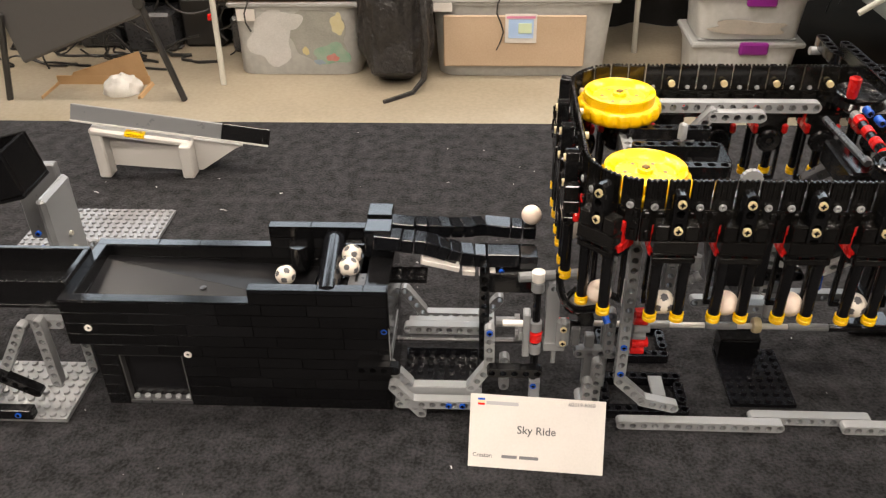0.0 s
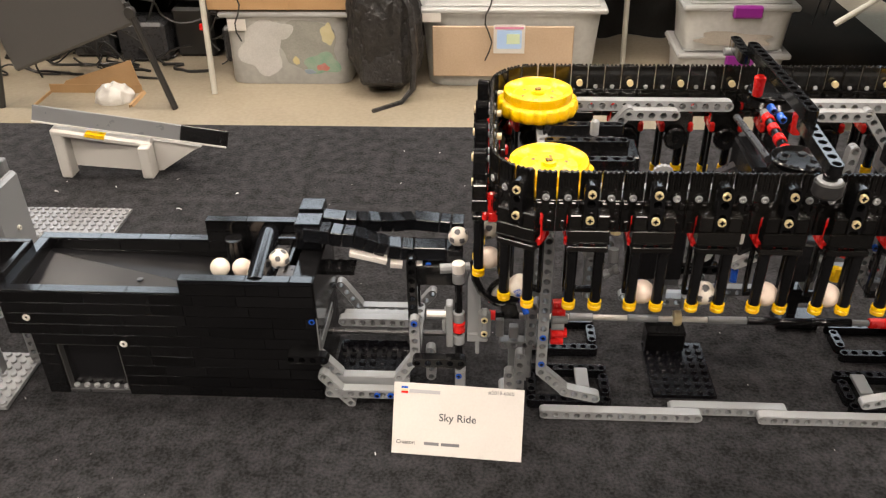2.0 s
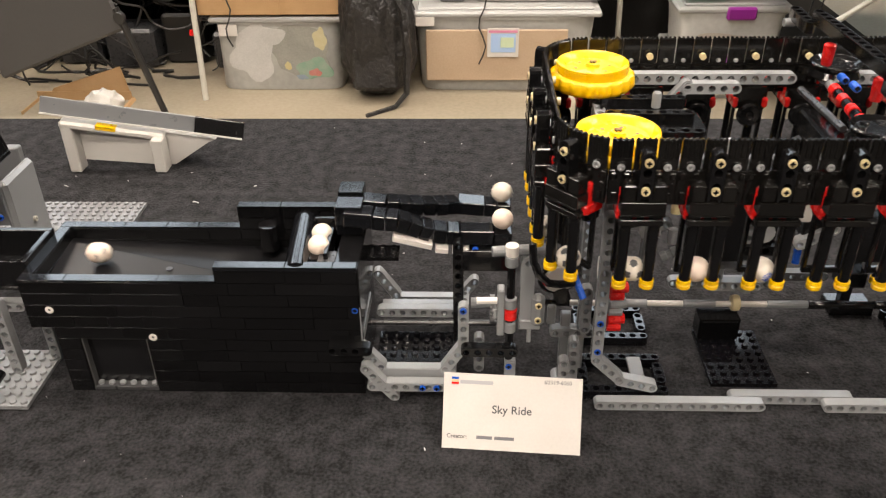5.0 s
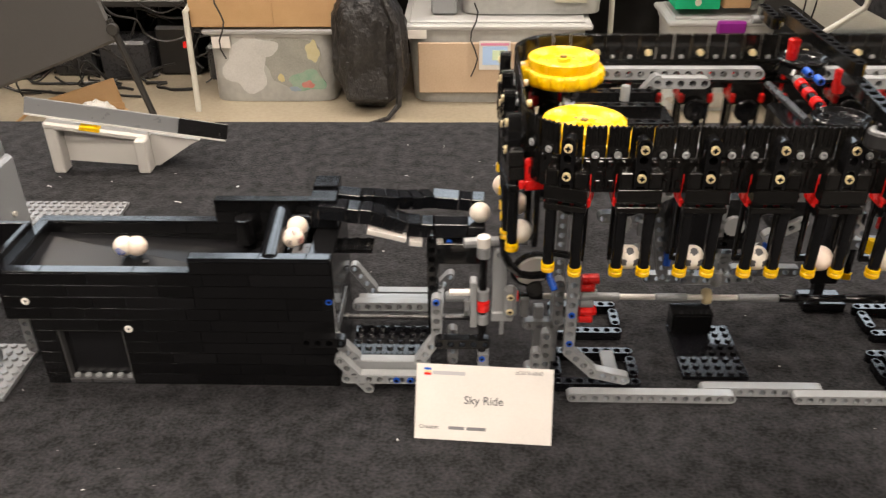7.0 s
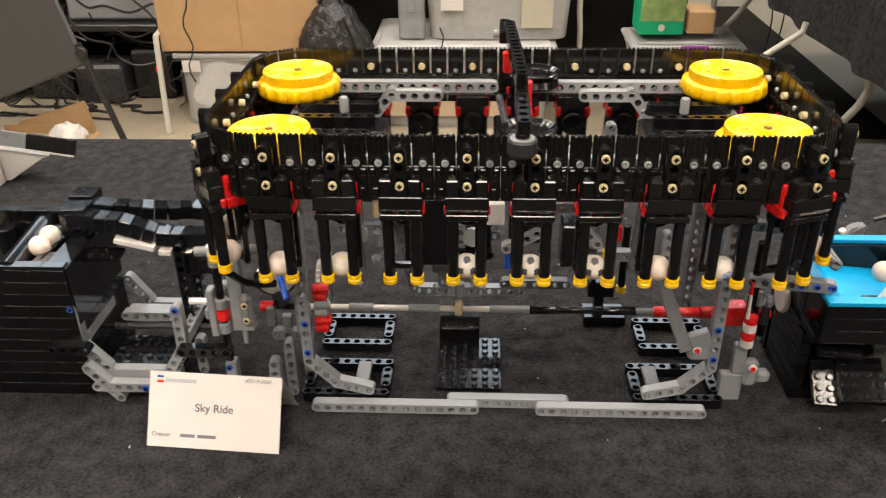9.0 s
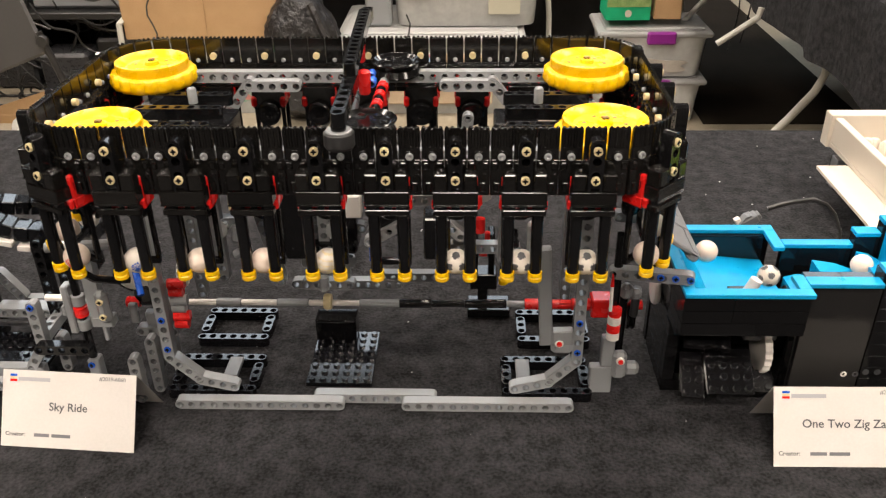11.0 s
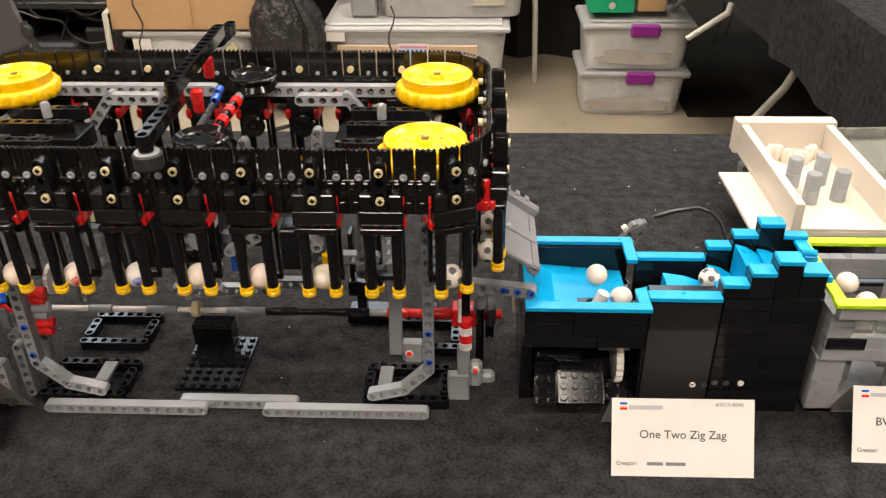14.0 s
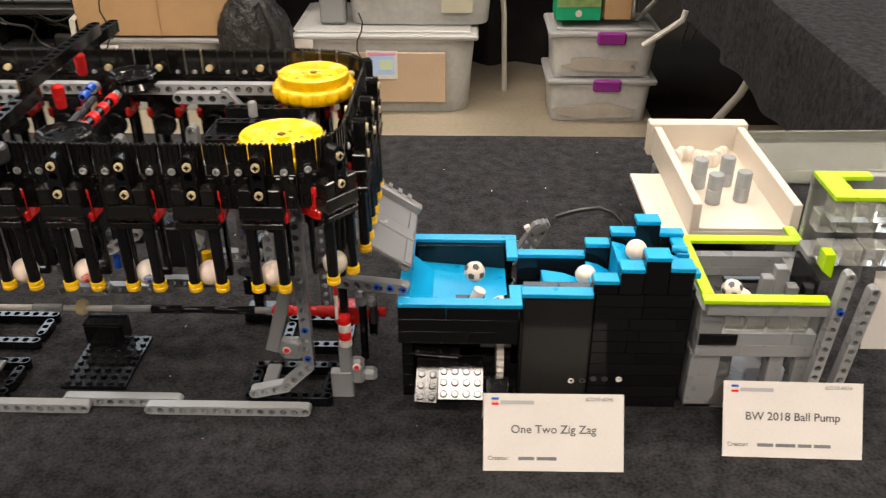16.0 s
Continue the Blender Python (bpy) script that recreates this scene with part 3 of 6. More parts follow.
# folding chair seen from behind, its leg and cables under the back table
ch = thing("folding_chair", "folding chair with a grey back and black tube legs", "chair", mm(-1300, 2500, FZ))
part("backrest", Shape().box(-520, 0, -9, 9, 0, 420, 8).move(Matrix.Translation((-1172, 2500, -400)) @ pose(0, 0, 0, -8, -19, 0)), CHAIRGREY, ch, "grey plastic backrest")
part("leg", Shape().tube([(-1190, 2500, -330), (-1160, 2500, -430), (-1085, 2500, FZ)], 12, 10), LACQUER, ch, "black tube leg")
part("leg", Shape().tube([(-1700, 2500, -400), (-1760, 2500, FZ)], 12, 10), LACQUER, ch, "black tube leg")
part("hinge", Shape().lathe([(18, -10), (20, -8), (20, 8), (18, 10)], (-1180, 2494, -360), axis="y", n=16), LACQUER, ch)
rng = random.Random(11)
for k in range(58):
    x = rng.uniform(-2100, -1000)
    y = rng.uniform(2800, 3250)
    z = rng.uniform(-560, -250) if k % 3 else rng.uniform(FZ + 20, FZ + 160)
    pts = []
    for q in range(9):
        pts.append((x, y, max(z, FZ + 6)))
        x += rng.uniform(-60, 130)
        z += rng.uniform(-120, 60)
        y += rng.uniform(-30, 30)
    soft = []
    for q in range(len(pts) - 1):
        P = [Vector(pts[max(0, min(len(pts) - 1, q + d))]) for d in (-1, 0, 1, 2)]
        for u in (0, 0.25, 0.5, 0.75):
            soft.append(tuple(0.5 * (2 * P[1] + (P[2] - P[0]) * u + (2 * P[0] - 5 * P[1] + 4 * P[2] - P[3]) * u * u + (3 * P[1] - P[0] - 3 * P[2] + P[3]) * u ** 3)))
    solid("cable", Shape().tube(soft, rng.uniform(3, 6), 6), LACQUER, "black loose cable under the back table", "cable", group="loose cables")
for x0, z0 in ((-860, -200), (95, -330), (1330, -230), (1372, -200)):
    pts = [(x0 + 14 * math.sin(q * (1.3 if x0 < 900 else 0.45)), (2700 if x0 < 900 else 2800) - q * 1.5, z0 - 32 * q) for q in range(11 if x0 < 0 else 9)]
    solid("cable", Shape().tube(pts, 3, 6), LACQUER, "thin dark cable hanging before a bin", "cable", group="loose cables")
rng = random.Random(3)
for k in range(5):
    x, y = -1950 + 230 * k, 3000 + rng.uniform(-80, 120)
    h = rng.uniform(120, 260)
    solid("equipment_case", Shape().box(x, x + rng.uniform(150, 210), y, y + 160, FZ, FZ + h, 12), rng.choice((LACQUER, DARK, LACQUER)), "dark equipment case on the floor", "case", group="equipment cases")
# plain block added to stand in for a pale drape behind the legs
solid("grey_box", Shape().box(-1500, -1010, 3050, 3250, -390, -70, 10), GREY, "grey block in place of a pale drape", "box")
solid("case_shelf", Shape().box(-2000, -1000, 2990, 3260, -420, -393, 4), LACQUER, "dark low shelf under the table", "shelf")
solid("red_cap", Shape().lathe([(0.1, 12), (9, 10), (11, 0), (11, -10)], (-1065, 2850, -520), n=14), RED, "small round red plastic cap", "cap")


def set_back(obs, centre, k):
    """Move things away from a point and enlarge them alike, k along x, y and z."""
    grow = Matrix.Diagonal((*k, 1))
    for ob in obs:
        ob.matrix_basis.translation = centre + grow @ (ob.matrix_basis.translation - centre)
        if ob.name.split(".")[0] not in ("latch_bin", "green_box", "wooden_tray"):
            ob.matrix_basis.translation.y += 0.24
        for q in (ob, *ob.children):
            if q is not ob:
                q.matrix_basis.translation = grow @ q.matrix_basis.translation
            if q.type == "MESH":
                q.data.transform(grow)


set_back([o for o in bpy.data.objects if o not in KNOWN and o.parent is None], Vector((-0.44, 0.045, 0.41)), (1.089, 1.183, 1.183))


# ---------- ball conveyor (runs round four yellow wheels) ----------
XL, XR, YN, YF, RC = 186.5, 474.0, 489.0, 590.0, 33.0
LA, LB, ARC = XR - XL, YF - YN, RC * math.pi / 2
LOOP = 2 * (LA + LB) + 4 * ARC
NCAR = 27
PITCH = LOOP / NCAR


def on_loop(u):
    """Place and heading on the chain, u mm along it from the near wheel at the lower x, front run first."""
    u %= LOOP
    runs = ((XL, YN - RC, 0, LA, XR, YN), (XR + RC, YN, 90, LB, XR, YF), (XR, YF + RC, 180, LA, XL, YF), (XL - RC, YF, 270, LB, XL, YN))
    for x, y, h, ln, cx, cy in runs:
        a = radians(h)
        if u <= ln:
            return x + u * math.cos(a), y + u * math.sin(a), h
        u -= ln
        if u <= ARC:
            g = h + 90 * u / ARC
            return cx + RC * math.sin(radians(g)), cy - RC * math.cos(radians(g)), g
        u -= ARC
    return XL, YN - RC, 0


# how far the chain has run: it steps, then rests
ADVANCE = [(0, 162.4), (0.25, 171.9), (0.5, 177.8), (0.75, 178.7), (1, 178.8), (1.25, 194.5), (1.5, 213.4), (1.75, 231.3), (2, 244.2), (2.25, 248.2),
           (2.5, 248.6), (2.75, 252.0), (3, 260.9), (3.25, 277.8), (3.5, 296.2), (3.75, 309.6), (4, 318.0), (4.25, 320.8), (4.5, 321.9), (4.75, 328.4),
           (5, 341.7), (5.25, 360.0), (5.5, 377.3), (5.75, 389.6), (6, 394.4), (6.3, 395.3), (6.55, 399.6), (6.8, 410.9), (7, 431.8), (7.25, 451.5), (7.5, 464.4),
           (7.75, 467.1), (8, 468.0), (8.25, 472.9), (8.5, 483.1), (8.75, 502.1), (9, 521.2), (9.25, 535.1), (9.5, 541.3), (9.7, 542.0), (9.95, 545.4),
           (10.25, 557.9), (10.5, 576.3), (10.75, 594.7), (11, 608.1), (11.25, 613.0), (11.5, 614.0), (11.75, 615.4), (12, 619.2), (12.25, 636.2), (12.5, 656.0),
           (12.75, 675.0), (13, 686.8), (13.25, 687.6), (13.5, 687.7), (13.75, 693.0), (14, 705.2), (14.25, 722.6), (14.5, 740.9), (14.75, 754.3), (15, 759.5),
           (15.25, 761.0), (15.5, 761.4), (15.75, 772.6), (16, 794.8)]


def advance(t):
    return float(np.interp(t, [a for a, _ in ADVANCE], [b for _, b in ADVANCE])) - XL


BASE = Vector((330, 540, 0))
conv = thing("ball_conveyor", "black, grey and yellow toy-brick conveyor carrying balls on a chain", "toy machine", mm(*BASE))

# frame
for x, y, n in ((195, 499, 15), (354, 499, 15), (291, 507, 11)):
    beam(n, GREY, conv, mm(x, y, 4), "base_beam", "long light grey beam lying on the cloth")
for x, sg in ((191, 1), (470, -1)):
    for y in (507, 588):
        beam(15, GREY if y < 550 else GREY2, conv, along((x, y, 38), (x, y, 150)), "post")
        beam(7, GREY2, conv, along((x, y + 8, 148), (x, y + 8, 204)), "post")
        if y > 550:
            continue
        beam(4, GREY, conv, along((x, y + 0.2, 38), (x + sg * 18, y + 0.2, 20)), "bent_foot")
        beam(4, GREY, conv, along((x + sg * 18, y + 0.4, 19), (x + sg * 46, y + 0.4, 12)), "bent_foot")
        pin(BLUE, conv, x, y - 3.7, 70)
        pin(BLUE, conv, x, y - 3.7, 46)
    for y0, x0, n in ((510, 186 if sg > 0 else 424, 8), (572, 190 if sg > 0 else 438, 7)):   # open black frames lying under the posts
        for yy in (y0, y0 + 36):
            beam(n, STUDBLACK, conv, mm(x0, yy, 4, 90), "base_frame")
        for xx in (x0, x0 + 8 * n - 8):
            beam(3, STUDBLACK, conv, mm(xx, y0 + 10, 4.1, 90, 0, 90), "base_frame")
    part("frame_tile", Shape().box(x + sg * 34 - 5, x + sg * 34 + 5, 520, 542, 8.2, 11, 0.4), GREY2, conv)
for y, z in ((597, 208), (482, 200)):
    beam(15, GREY, conv, mm(206, y, z), "top_beam")
    beam(15, GREY, conv, mm(340, y, z), "top_beam")
for sg, cx in ((1, 248), (-1, 412)):
    beam(5, GREY, conv, along((cx, 590, 206), (cx - sg * 20, 590, 180)), "bent_arm")
    beam(3, GREY, conv, along((cx - sg * 20, 590.3, 180), (cx - sg * 20, 590.3, 164)), "bent_arm")
    beam(5, GREY, conv, mm(cx if sg > 0 else cx - 32, 589, 204.2), "bent_arm")
for sg, wx in ((1, XL), (-1, XR)):
    for y in (512, 540, 565):
        beam(7, BLACK, conv, mm(wx + (4 if sg > 0 else -52), y, 203, 90), "wheel_carrier")
    beam(9, GREY, conv, mm(wx, 505, 197, 90, 0, 90), "wheel_carrier")
    part("wheel_block", Shape().box(wx + sg * 50 - 12, wx + sg * 50 + 12, 528, 556, 186, 200, 1), BLACK, conv)
    pin(GREY, conv, wx + sg * 34, 552, 210, "z", r=3, h=5)
for wx in (XL, XR):
    for wy in (YN, YF):
        part("axle", Shape().tube([(wx, wy, 190), (wx, wy, 212)], 2.3, 8), DARK, conv)

# yellow wheels: a smooth dish over a scalloped skirt
WHEELS = []
sh = Shape().lathe([(0.1, 12), (2, 12), (4.2, 11.6), (4.8, 9.4), (17.5, 8.8), (20.5, 12.2), (22.4, 13), (23.6, 12.6), (24.0, 11), (23.4, 5), (23, 2.4), (20, 1.5), (4, 1)][::-1], n=64)
toothm = Shape()
tv, tf, TN = [], [], 160
for k in range(TN):
    a = 2 * math.pi * k / TN
    w = abs(math.sin(9 * a)) ** 0.8
    for r, z in ((21, 6.6), (25.6 + 1.2 * w, 6.2), (26.4 + 1.7 * w, 5.0), (26.8 + 2.0 * w, 0.0), (25.8 + 1.8 * w, -2.8), (23.5, -4.4), (20, -4.6)):
        tv.append((r * math.cos(a), r * math.sin(a), z))
for k in range(TN):
    for j in range(6):
        p, q = 7 * k + j, 7 * ((k + 1) % TN) + j
        tf.append((p, p + 1, q + 1, q))
toothm = toothm.add(tv, tf).mesh("toothed_rim", YELLOW, 50)
# hub holes are raised discs in a darker amber, for the shade inside them
hubm = Shape().box(-2.2, 2.2, -0.8, 0.8, 12.0, 13.0).box(-0.8, 0.8, -2.2, 2.2, 12.0, 12.95)
for k in range(6):
    a = 2 * math.pi * k / 6
    hubm.lathe([(1.3, 8.6), (1.3, 9.3)], (11.5 * math.cos(a), 11.5 * math.sin(a), 0), n=10)
hubm = hubm.mesh("hub", [plastic("amber_shadow_plastic", (0.16, 0.085, 0.01), 0.4)])
wheel_mesh = sh.mesh("wheel", YELLOW, 40)
for wx, wy, z in ((XL, YN - 1, 205), (XL - 2.5, YF - 1, 209.5), (XR - 2, YN - 1, 207), (XR, YF + 1, 209.5)):
    w = part("wheel", wheel_mesh, None, conv, "yellow toothed chain wheel", mm(wx, wy, z))
    part("hub", hubm, None, w, "dark axle end and holes")
    part("toothed_rim", toothm, None, w)
    WHEELS.append((w, wx, wy, z))

# cross beam over the chain
part("guide_roller", Shape().lathe([(3, 4.4), (7.0, 4.4), (7.8, 3.4), (8.0, -3), (7.0, -4.5), (3, -4.5)][::-1], (331, 439, 227), n=32), plastic("dark_rubber", (0.022, 0.022, 0.023), 0.5), conv, "dark rubber guide roller")
part("roller_rim", Shape().lathe([(4, 5.0), (6.2, 5.1), (6.8, 4.5), (6.4, 4.2), (4, 4.2)][::-1], (331, 439, 227), n=28), GREY, conv, "grey roller rim")
part("roller_cap", Shape().lathe([(0.1, 8.4), (3.4, 8.4), (4, 7.8), (4, 4.6)][::-1], (331, 439, 227), n=16), BLACK, conv)
beam(8, BLACK, conv, along((331.5, 437, 238.5), (332, 493, 241), 90), "cross_beam")
beam(15, BLACK, conv, along((332, 485, 248.5), (326.5, 636, 249), 90), "cross_beam")
beam(5, BLACK, conv, along((325, 600, 241.3), (326, 637, 241.3), 90), "cross_beam")
pin(GREY, conv, 322, 628, 236, "x", r=3, h=4)
for x, y, z in ((336, 512, 238), (327, 567, 240)):
    part("red_joiner", Shape().lathe([(2.8, -10), (3.4, -9), (3.8, 3), (2.6, 4)], (x, y, z - 3), n=14), RED, conv, "red round connector")
for x, y, z, r in ((347, 598, 214, 17), (338, 503, 209, 17)):
    pl = Shape().lathe([(4, -3), (r - 4, -3), (r - 1, -5), (r, -4), (r - 2.5, 0), (r, 4), (r - 1, 5), (r - 4, 2.5), (4, 2.5)], (x, y, z), n=36)
    for k in range(6):
        a = k * math.pi / 3
        pl.lathe([(2.6, 2.4), (2.6, 3.6), (1.5, 3.6)], (x + 9.5 * math.cos(a), y + 9.5 * math.sin(a), z), n=8)
    part("pulley", pl, BLACK, conv, "black spoked pulley")
d0, d1 = Vector((340, 584, 208)), Vector((338, 514, 206))
for k in range(9):
    a, b = d0.lerp(d1, k / 9), d0.lerp(d1, (k + 1) / 9 - 0.004)
    part("axle_sleeve", Shape().tube([a, b], 3.9 if k % 2 else 3.3, 10), (GREY, RED, BLACK, RED, BLACK, RED, BLACK, RED, WHITE)[k], conv)
part("axle", Shape().tube([(322, 585, 204), (326, 520, 204)], 2.4, 8), DARK, conv)
for k in range(2):
    pin(BLUE, conv, 335 + 2 * k, 556 - 14 * k, 222, "y", r=2.6, h=4)
part("gear_case", Shape().box(318, 336, 520, 570, 180, 197, 1.5), BLACK, conv)

# long drive axle and what sits on it
segs = [(148, 158, RED, 4), (158, 176, BLACK, 2.6), (176, 214, WHITE, 2.2), (214, 232, GREY, 3.2), (232, 258, WHITE, 2.2), (258, 281, GREY, 3.0), (281, 318, WHITE, 2.2),
        (318, 347, GREY, 2.9), (347, 370, BLACK, 3.3), (370, 394, BLACK, 2.6), (394, 424, BLACK, 3.2), (424, 437, GREY, 2.5), (437, 452, RED, 4), (452, 470, RED, 3.4),
        (470, 486, RED, 4.4), (486, 500, RED, 6), (500, 521, RED, 3.6)]
for a, b, mt, r in segs:
    part("axle_segment", Shape().tube([(a, 550, 54), (a + 0.6, 550, 54), (b - 0.3, 550, 54)], [r * 0.9, r, r], 10), mt, conv)
part("knob", Shape().lathe([(2.2, -3.2), (5.6, -2.6), (6.2, 0), (5.6, 2.6), (2.2, 3.2)], (295, 550, 55), axis="x", n=18), TAN, conv, "tan bush on the drive axle")
part("support_block", Shape().box(279.5, 310.5, 571, 586.5, 5.2, 24, 0.4).box(281, 309, 569, 571, 8, 23, 0.3), BLACK, conv)
part("stud_plate", studded(6, 8).move(Matrix.Translation((279, 521, 0.4))), STUDBLACK, conv, "black studded plate on the cloth")
beam(5, GREY, conv, mm(279, 561, 64), "bracket")
for x in (283, 307):
    beam(3, GREY, conv, along((x, 565, 62), (x, 565, 78), 0), "bracket")
beam(5, GREY, conv, mm(279, 566, 80, 90), "bracket")
beam(11, GREY, conv, mm(262, 600, 40), "rear_beam")
beam(7, GREY2, conv, mm(330, 603, 45), "rear_beam")

# left end: levers, connectors, hose
for z, r, mt in ((58, 4.4, GREY), (69, 4.7, RED), (78, 4.4, GREY), (112, 4.6, GREY), (120, 4.4, WHITE)):
    part("joiner", Shape().lathe([(r * 0.7, -4.4), (r, -3.6), (r, 3.6), (r * 0.7, 4.4)], (131, 516, z), n=14), mt, conv)
part("axle", Shape().tube([(131, 516, 20), (131, 516, 120)], 2.9, 8), BLACK, conv)
part("lever", Shape().prism(stadium(7, 4.6), [ring(0, 0, 2.4), ring(48, 0, 2.4)], -4, 4).move(Matrix.Translation((142, 519, 62)) @ pose(0, 0, 0, 0, -90, 0)).box(137, 152, 514, 523, 56, 64, 0.8).box(143, 146, 515, 520, 44, 56, 0.6), GREY, conv, "light grey lever plate")
part("axle", Shape().tube([(108, 518, 78), (128, 518, 78)], 2.4, 8), WHITE, conv)
part("lever", Shape().box(122, 127, 512, 521, 52, 90, 0.8).box(119, 122, 513, 520, 66, 74, 0.6), GREY, conv)
part("axle_stub", Shape().tube([(118, 517, 118), (160, 524, 117)], 3.6, 10), GREY, conv)
part("foot_block", Shape().box(128, 136, 511, 520, 0, 30, 0.8), GREY, conv)
pin(BLUE, conv, 131, 511, 26)
part("connector", Shape().box(145, 154, 508, 516, 62, 88, 3), GREY, conv)
for z in (69, 81):
    pin(TAN, conv, 149.5, 508, z)
for a, b in (((168, 500, 8), (168, 500, 44)), ((176, 514, 6), (176, 514, 46)), ((164, 530, 44), (188, 530, 44)), ((184, 526, 50), (184, 526, 82))):
    beam(max(3, int((Vector(b) - Vector(a)).length / 8) + 1), GREY2, conv, along(a, b), "bracket")
part("connector", Shape().tube([(165, 497, 22), (165, 510, 22)], 4.6, 12), GREY, conv)
pin(RED, conv, 165, 496.5, 22)
part("hose", Shape().tube([(142, 490, 142), (143, 491, 128), (147, 495, 115), (154, 500, 105), (162, 506, 100), (172, 512, 97)], 2.7, 8), BLACK, conv, "black flexible hose")
part("gear_rim", Shape().lathe([(11, -1.4), (15, -1.4), (15, 1.4), (11, 1.4)], axis="y", n=72, teeth=36, amp=0.06), BLACK, conv, "black toothed ring", mm(166, 537, 86, 12, 0, 14))
part("white_gear", Shape().lathe([(2, -2.4), (12.4, -2.4), (12.4, 2.0), (2, 2.0)], axis="y", n=40), WHITE, conv, "white round disc", mm(166, 536, 86, 12, 0, 14))
part("axle", Shape().tube([(173, 520, 99), (179, 508, 87)], 2.3, 10), BLUE, conv, "blue axle pin")
part("bracket", Shape().box(158, 164, 528, 532, 50, 66, 0.8).box(168, 175, 530, 536, 10, 58, 0.8).box(180, 186, 532, 538, 4, 66, 0.8), GREY2, conv, "grey bracket plate")
for k in range(6):
    part("joiner", Shape().tube([(197, 512 - (k % 2), 62 + 6.4 * k), (206 + (k % 2) * 2, 512, 62 + 6.4 * k)], 3.7, 10), (RED, RED, GREY, GREY, RED, RED)[k], conv)
part("clutch", Shape().lathe([(2, -2), (6, -2), (6, 2), (2, 2)], (168, 536, 70), axis="y", n=20, teeth=16, amp=0.08), BLACK, conv)
part("white_gear", Shape().lathe([(2, -1.5), (11, -1.5), (11, 1.5), (2, 1.5)], (196, 545, 84), axis="x", n=40, teeth=20, amp=0.08), WHITE, conv)

# right end
part("swing_column", Shape().tube([(495, 521, 44), (495, 521, 128)], 3.1, 8), BLACK, conv)
for z, mt in ((52, WHITE), (58, RED), (64.5, WHITE), (71, RED)):
    part("joiner", Shape().lathe([(3.6, -3.2), (4.5, -2.7), (4.5, 2.7), (3.6, 3.2)], (495, 516, z), n=14), mt, conv)
part("thin_rod", Shape().tube([(491, 512, 74), (491, 514, 92)], 1.2, 6), WHITE, conv)
part("rod_tip", Shape().tube([(491, 514, 92.2), (491, 515, 101)], [1.4, 0.6], 6), RED, conv)
part("foot_block", Shape().box(482, 498, 517, 524, 0, 23, 0.8).box(489, 498, 517.5, 523.5, 23.2, 48, 0.8), GREY, conv)
part("red_block", Shape().box(484, 508, 543, 557, 46.5, 61.5, 1.2), RED, conv, "red gear block on the drive axle")
part("side_pulley", Shape().lathe([(2, -3), (9, -3), (10, -1.6), (8.4, 0), (10, 1.6), (9, 3), (2, 3)], (512, 548, 46), axis="x", n=24), BLACK, conv)
part("smoky_axle", Shape().tube([(513, 540, 52), (513, 538, 76)], 3, 10), DARK, conv)
part("connector", Shape().box(501, 509, 530, 538, 70, 82, 2.6).box(508, 516, 532, 539, 68, 77, 2.6), GREY, conv)
part("connector", Shape().box(497, 507, 514, 523, 14, 36, 2.6).box(505, 516, 514, 523, 17, 27, 2.6), GREY, conv)
pin(WHITE, conv, 502, 513.8, 31, "y", "pin", 3.0, 0.8)
pin(RED, conv, 502, 513.0, 31, r=1.8)
part("connector", Shape().box(452, 467, 500, 510, 46, 62, 2.6), GREY, conv)
pin(WHITE, conv, 457, 500, 56, "y", "pin", 3.0, 0.8)
pin(RED, conv, 457, 499.2, 56, r=1.8)
part("end_bush", Shape().tube([(505, 540, 66), (505, 550, 66)], 5, 12), GREY, conv)
part("axle", Shape().tube([(505, 540, 20), (505, 540, 70)], 3, 8), BLACK, conv)
swing = part("swing_lever", Shape().box(-6, 68, -3.4, 3.4, -4.4, 4.4, 0.7).box(-6, 5, -3.6, 3.2, -18, -4.2, 0.7), GREY, conv, "grey lever that swings with the drive", mm(448, 503, 60, 0, -90))

# catch that hangs behind the far run
catch = Shape().box(398, 419, 612, 628, 26, 40, 0.8).box(400, 404, 614, 626, 40, 84, 0.6).box(412, 417, 612, 628, 40, 76, 0.8)
part("catch_frame", catch, BLACK, conv, "black frame of the rear catch")
part("catch_lever", Shape().box(405, 411, 609, 613, 58, 66, 1).box(409, 413, 609, 613, 66, 80, 1), RED, conv, "red catch lever")
part("catch_rod", Shape().tube([(424, 612, 38), (424, 612, 92)], 2.9, 10), BLACK, conv)
part("catch_bush", Shape().lathe([(2.2, -2.4), (3.8, -2.4), (3.4, 0), (3.8, 2.4), (2.2, 2.4)], (424, 612, 35), n=14), YELLOW, conv, "yellow bush")
part("catch_foot", Shape().box(396, 430, 610, 632, 0.3, 8, 0.6).box(404, 412, 616, 624, 8, 26, 0.6), BLACK, conv)

# discharge chute of grey panels
chute = Shape().box(-2, 40, -38, 38, -1.6, 1.6, 0.8).box(0, 40, -7, 7, 1.2, 2.6, 0.6).box(0, 42, 34, 41, 0, 8, 1.5).box(34, 42, -38, 34, -5, 2, 1.5)
for k in range(4):
    chute.box(4 + 8 * k, 7 + 8 * k, 36, 42, 7.5, 9.5)
part("chute", chute, CHUTEGREY, conv, "grey panel chute", mm(508, 546, 140, 0, 33, 0))
beam(7, GREY, conv, along((492, 520, 100), (540, 506, 104)), "chute_arm")
beam(5, GREY, conv, along((500, 566, 118), (538, 575, 110)), "chute_arm")
for k in range(3):
    pin(BLUE, conv, 520 + 9 * k, 508 - 2.4 * k, 103 + k * 0.5)

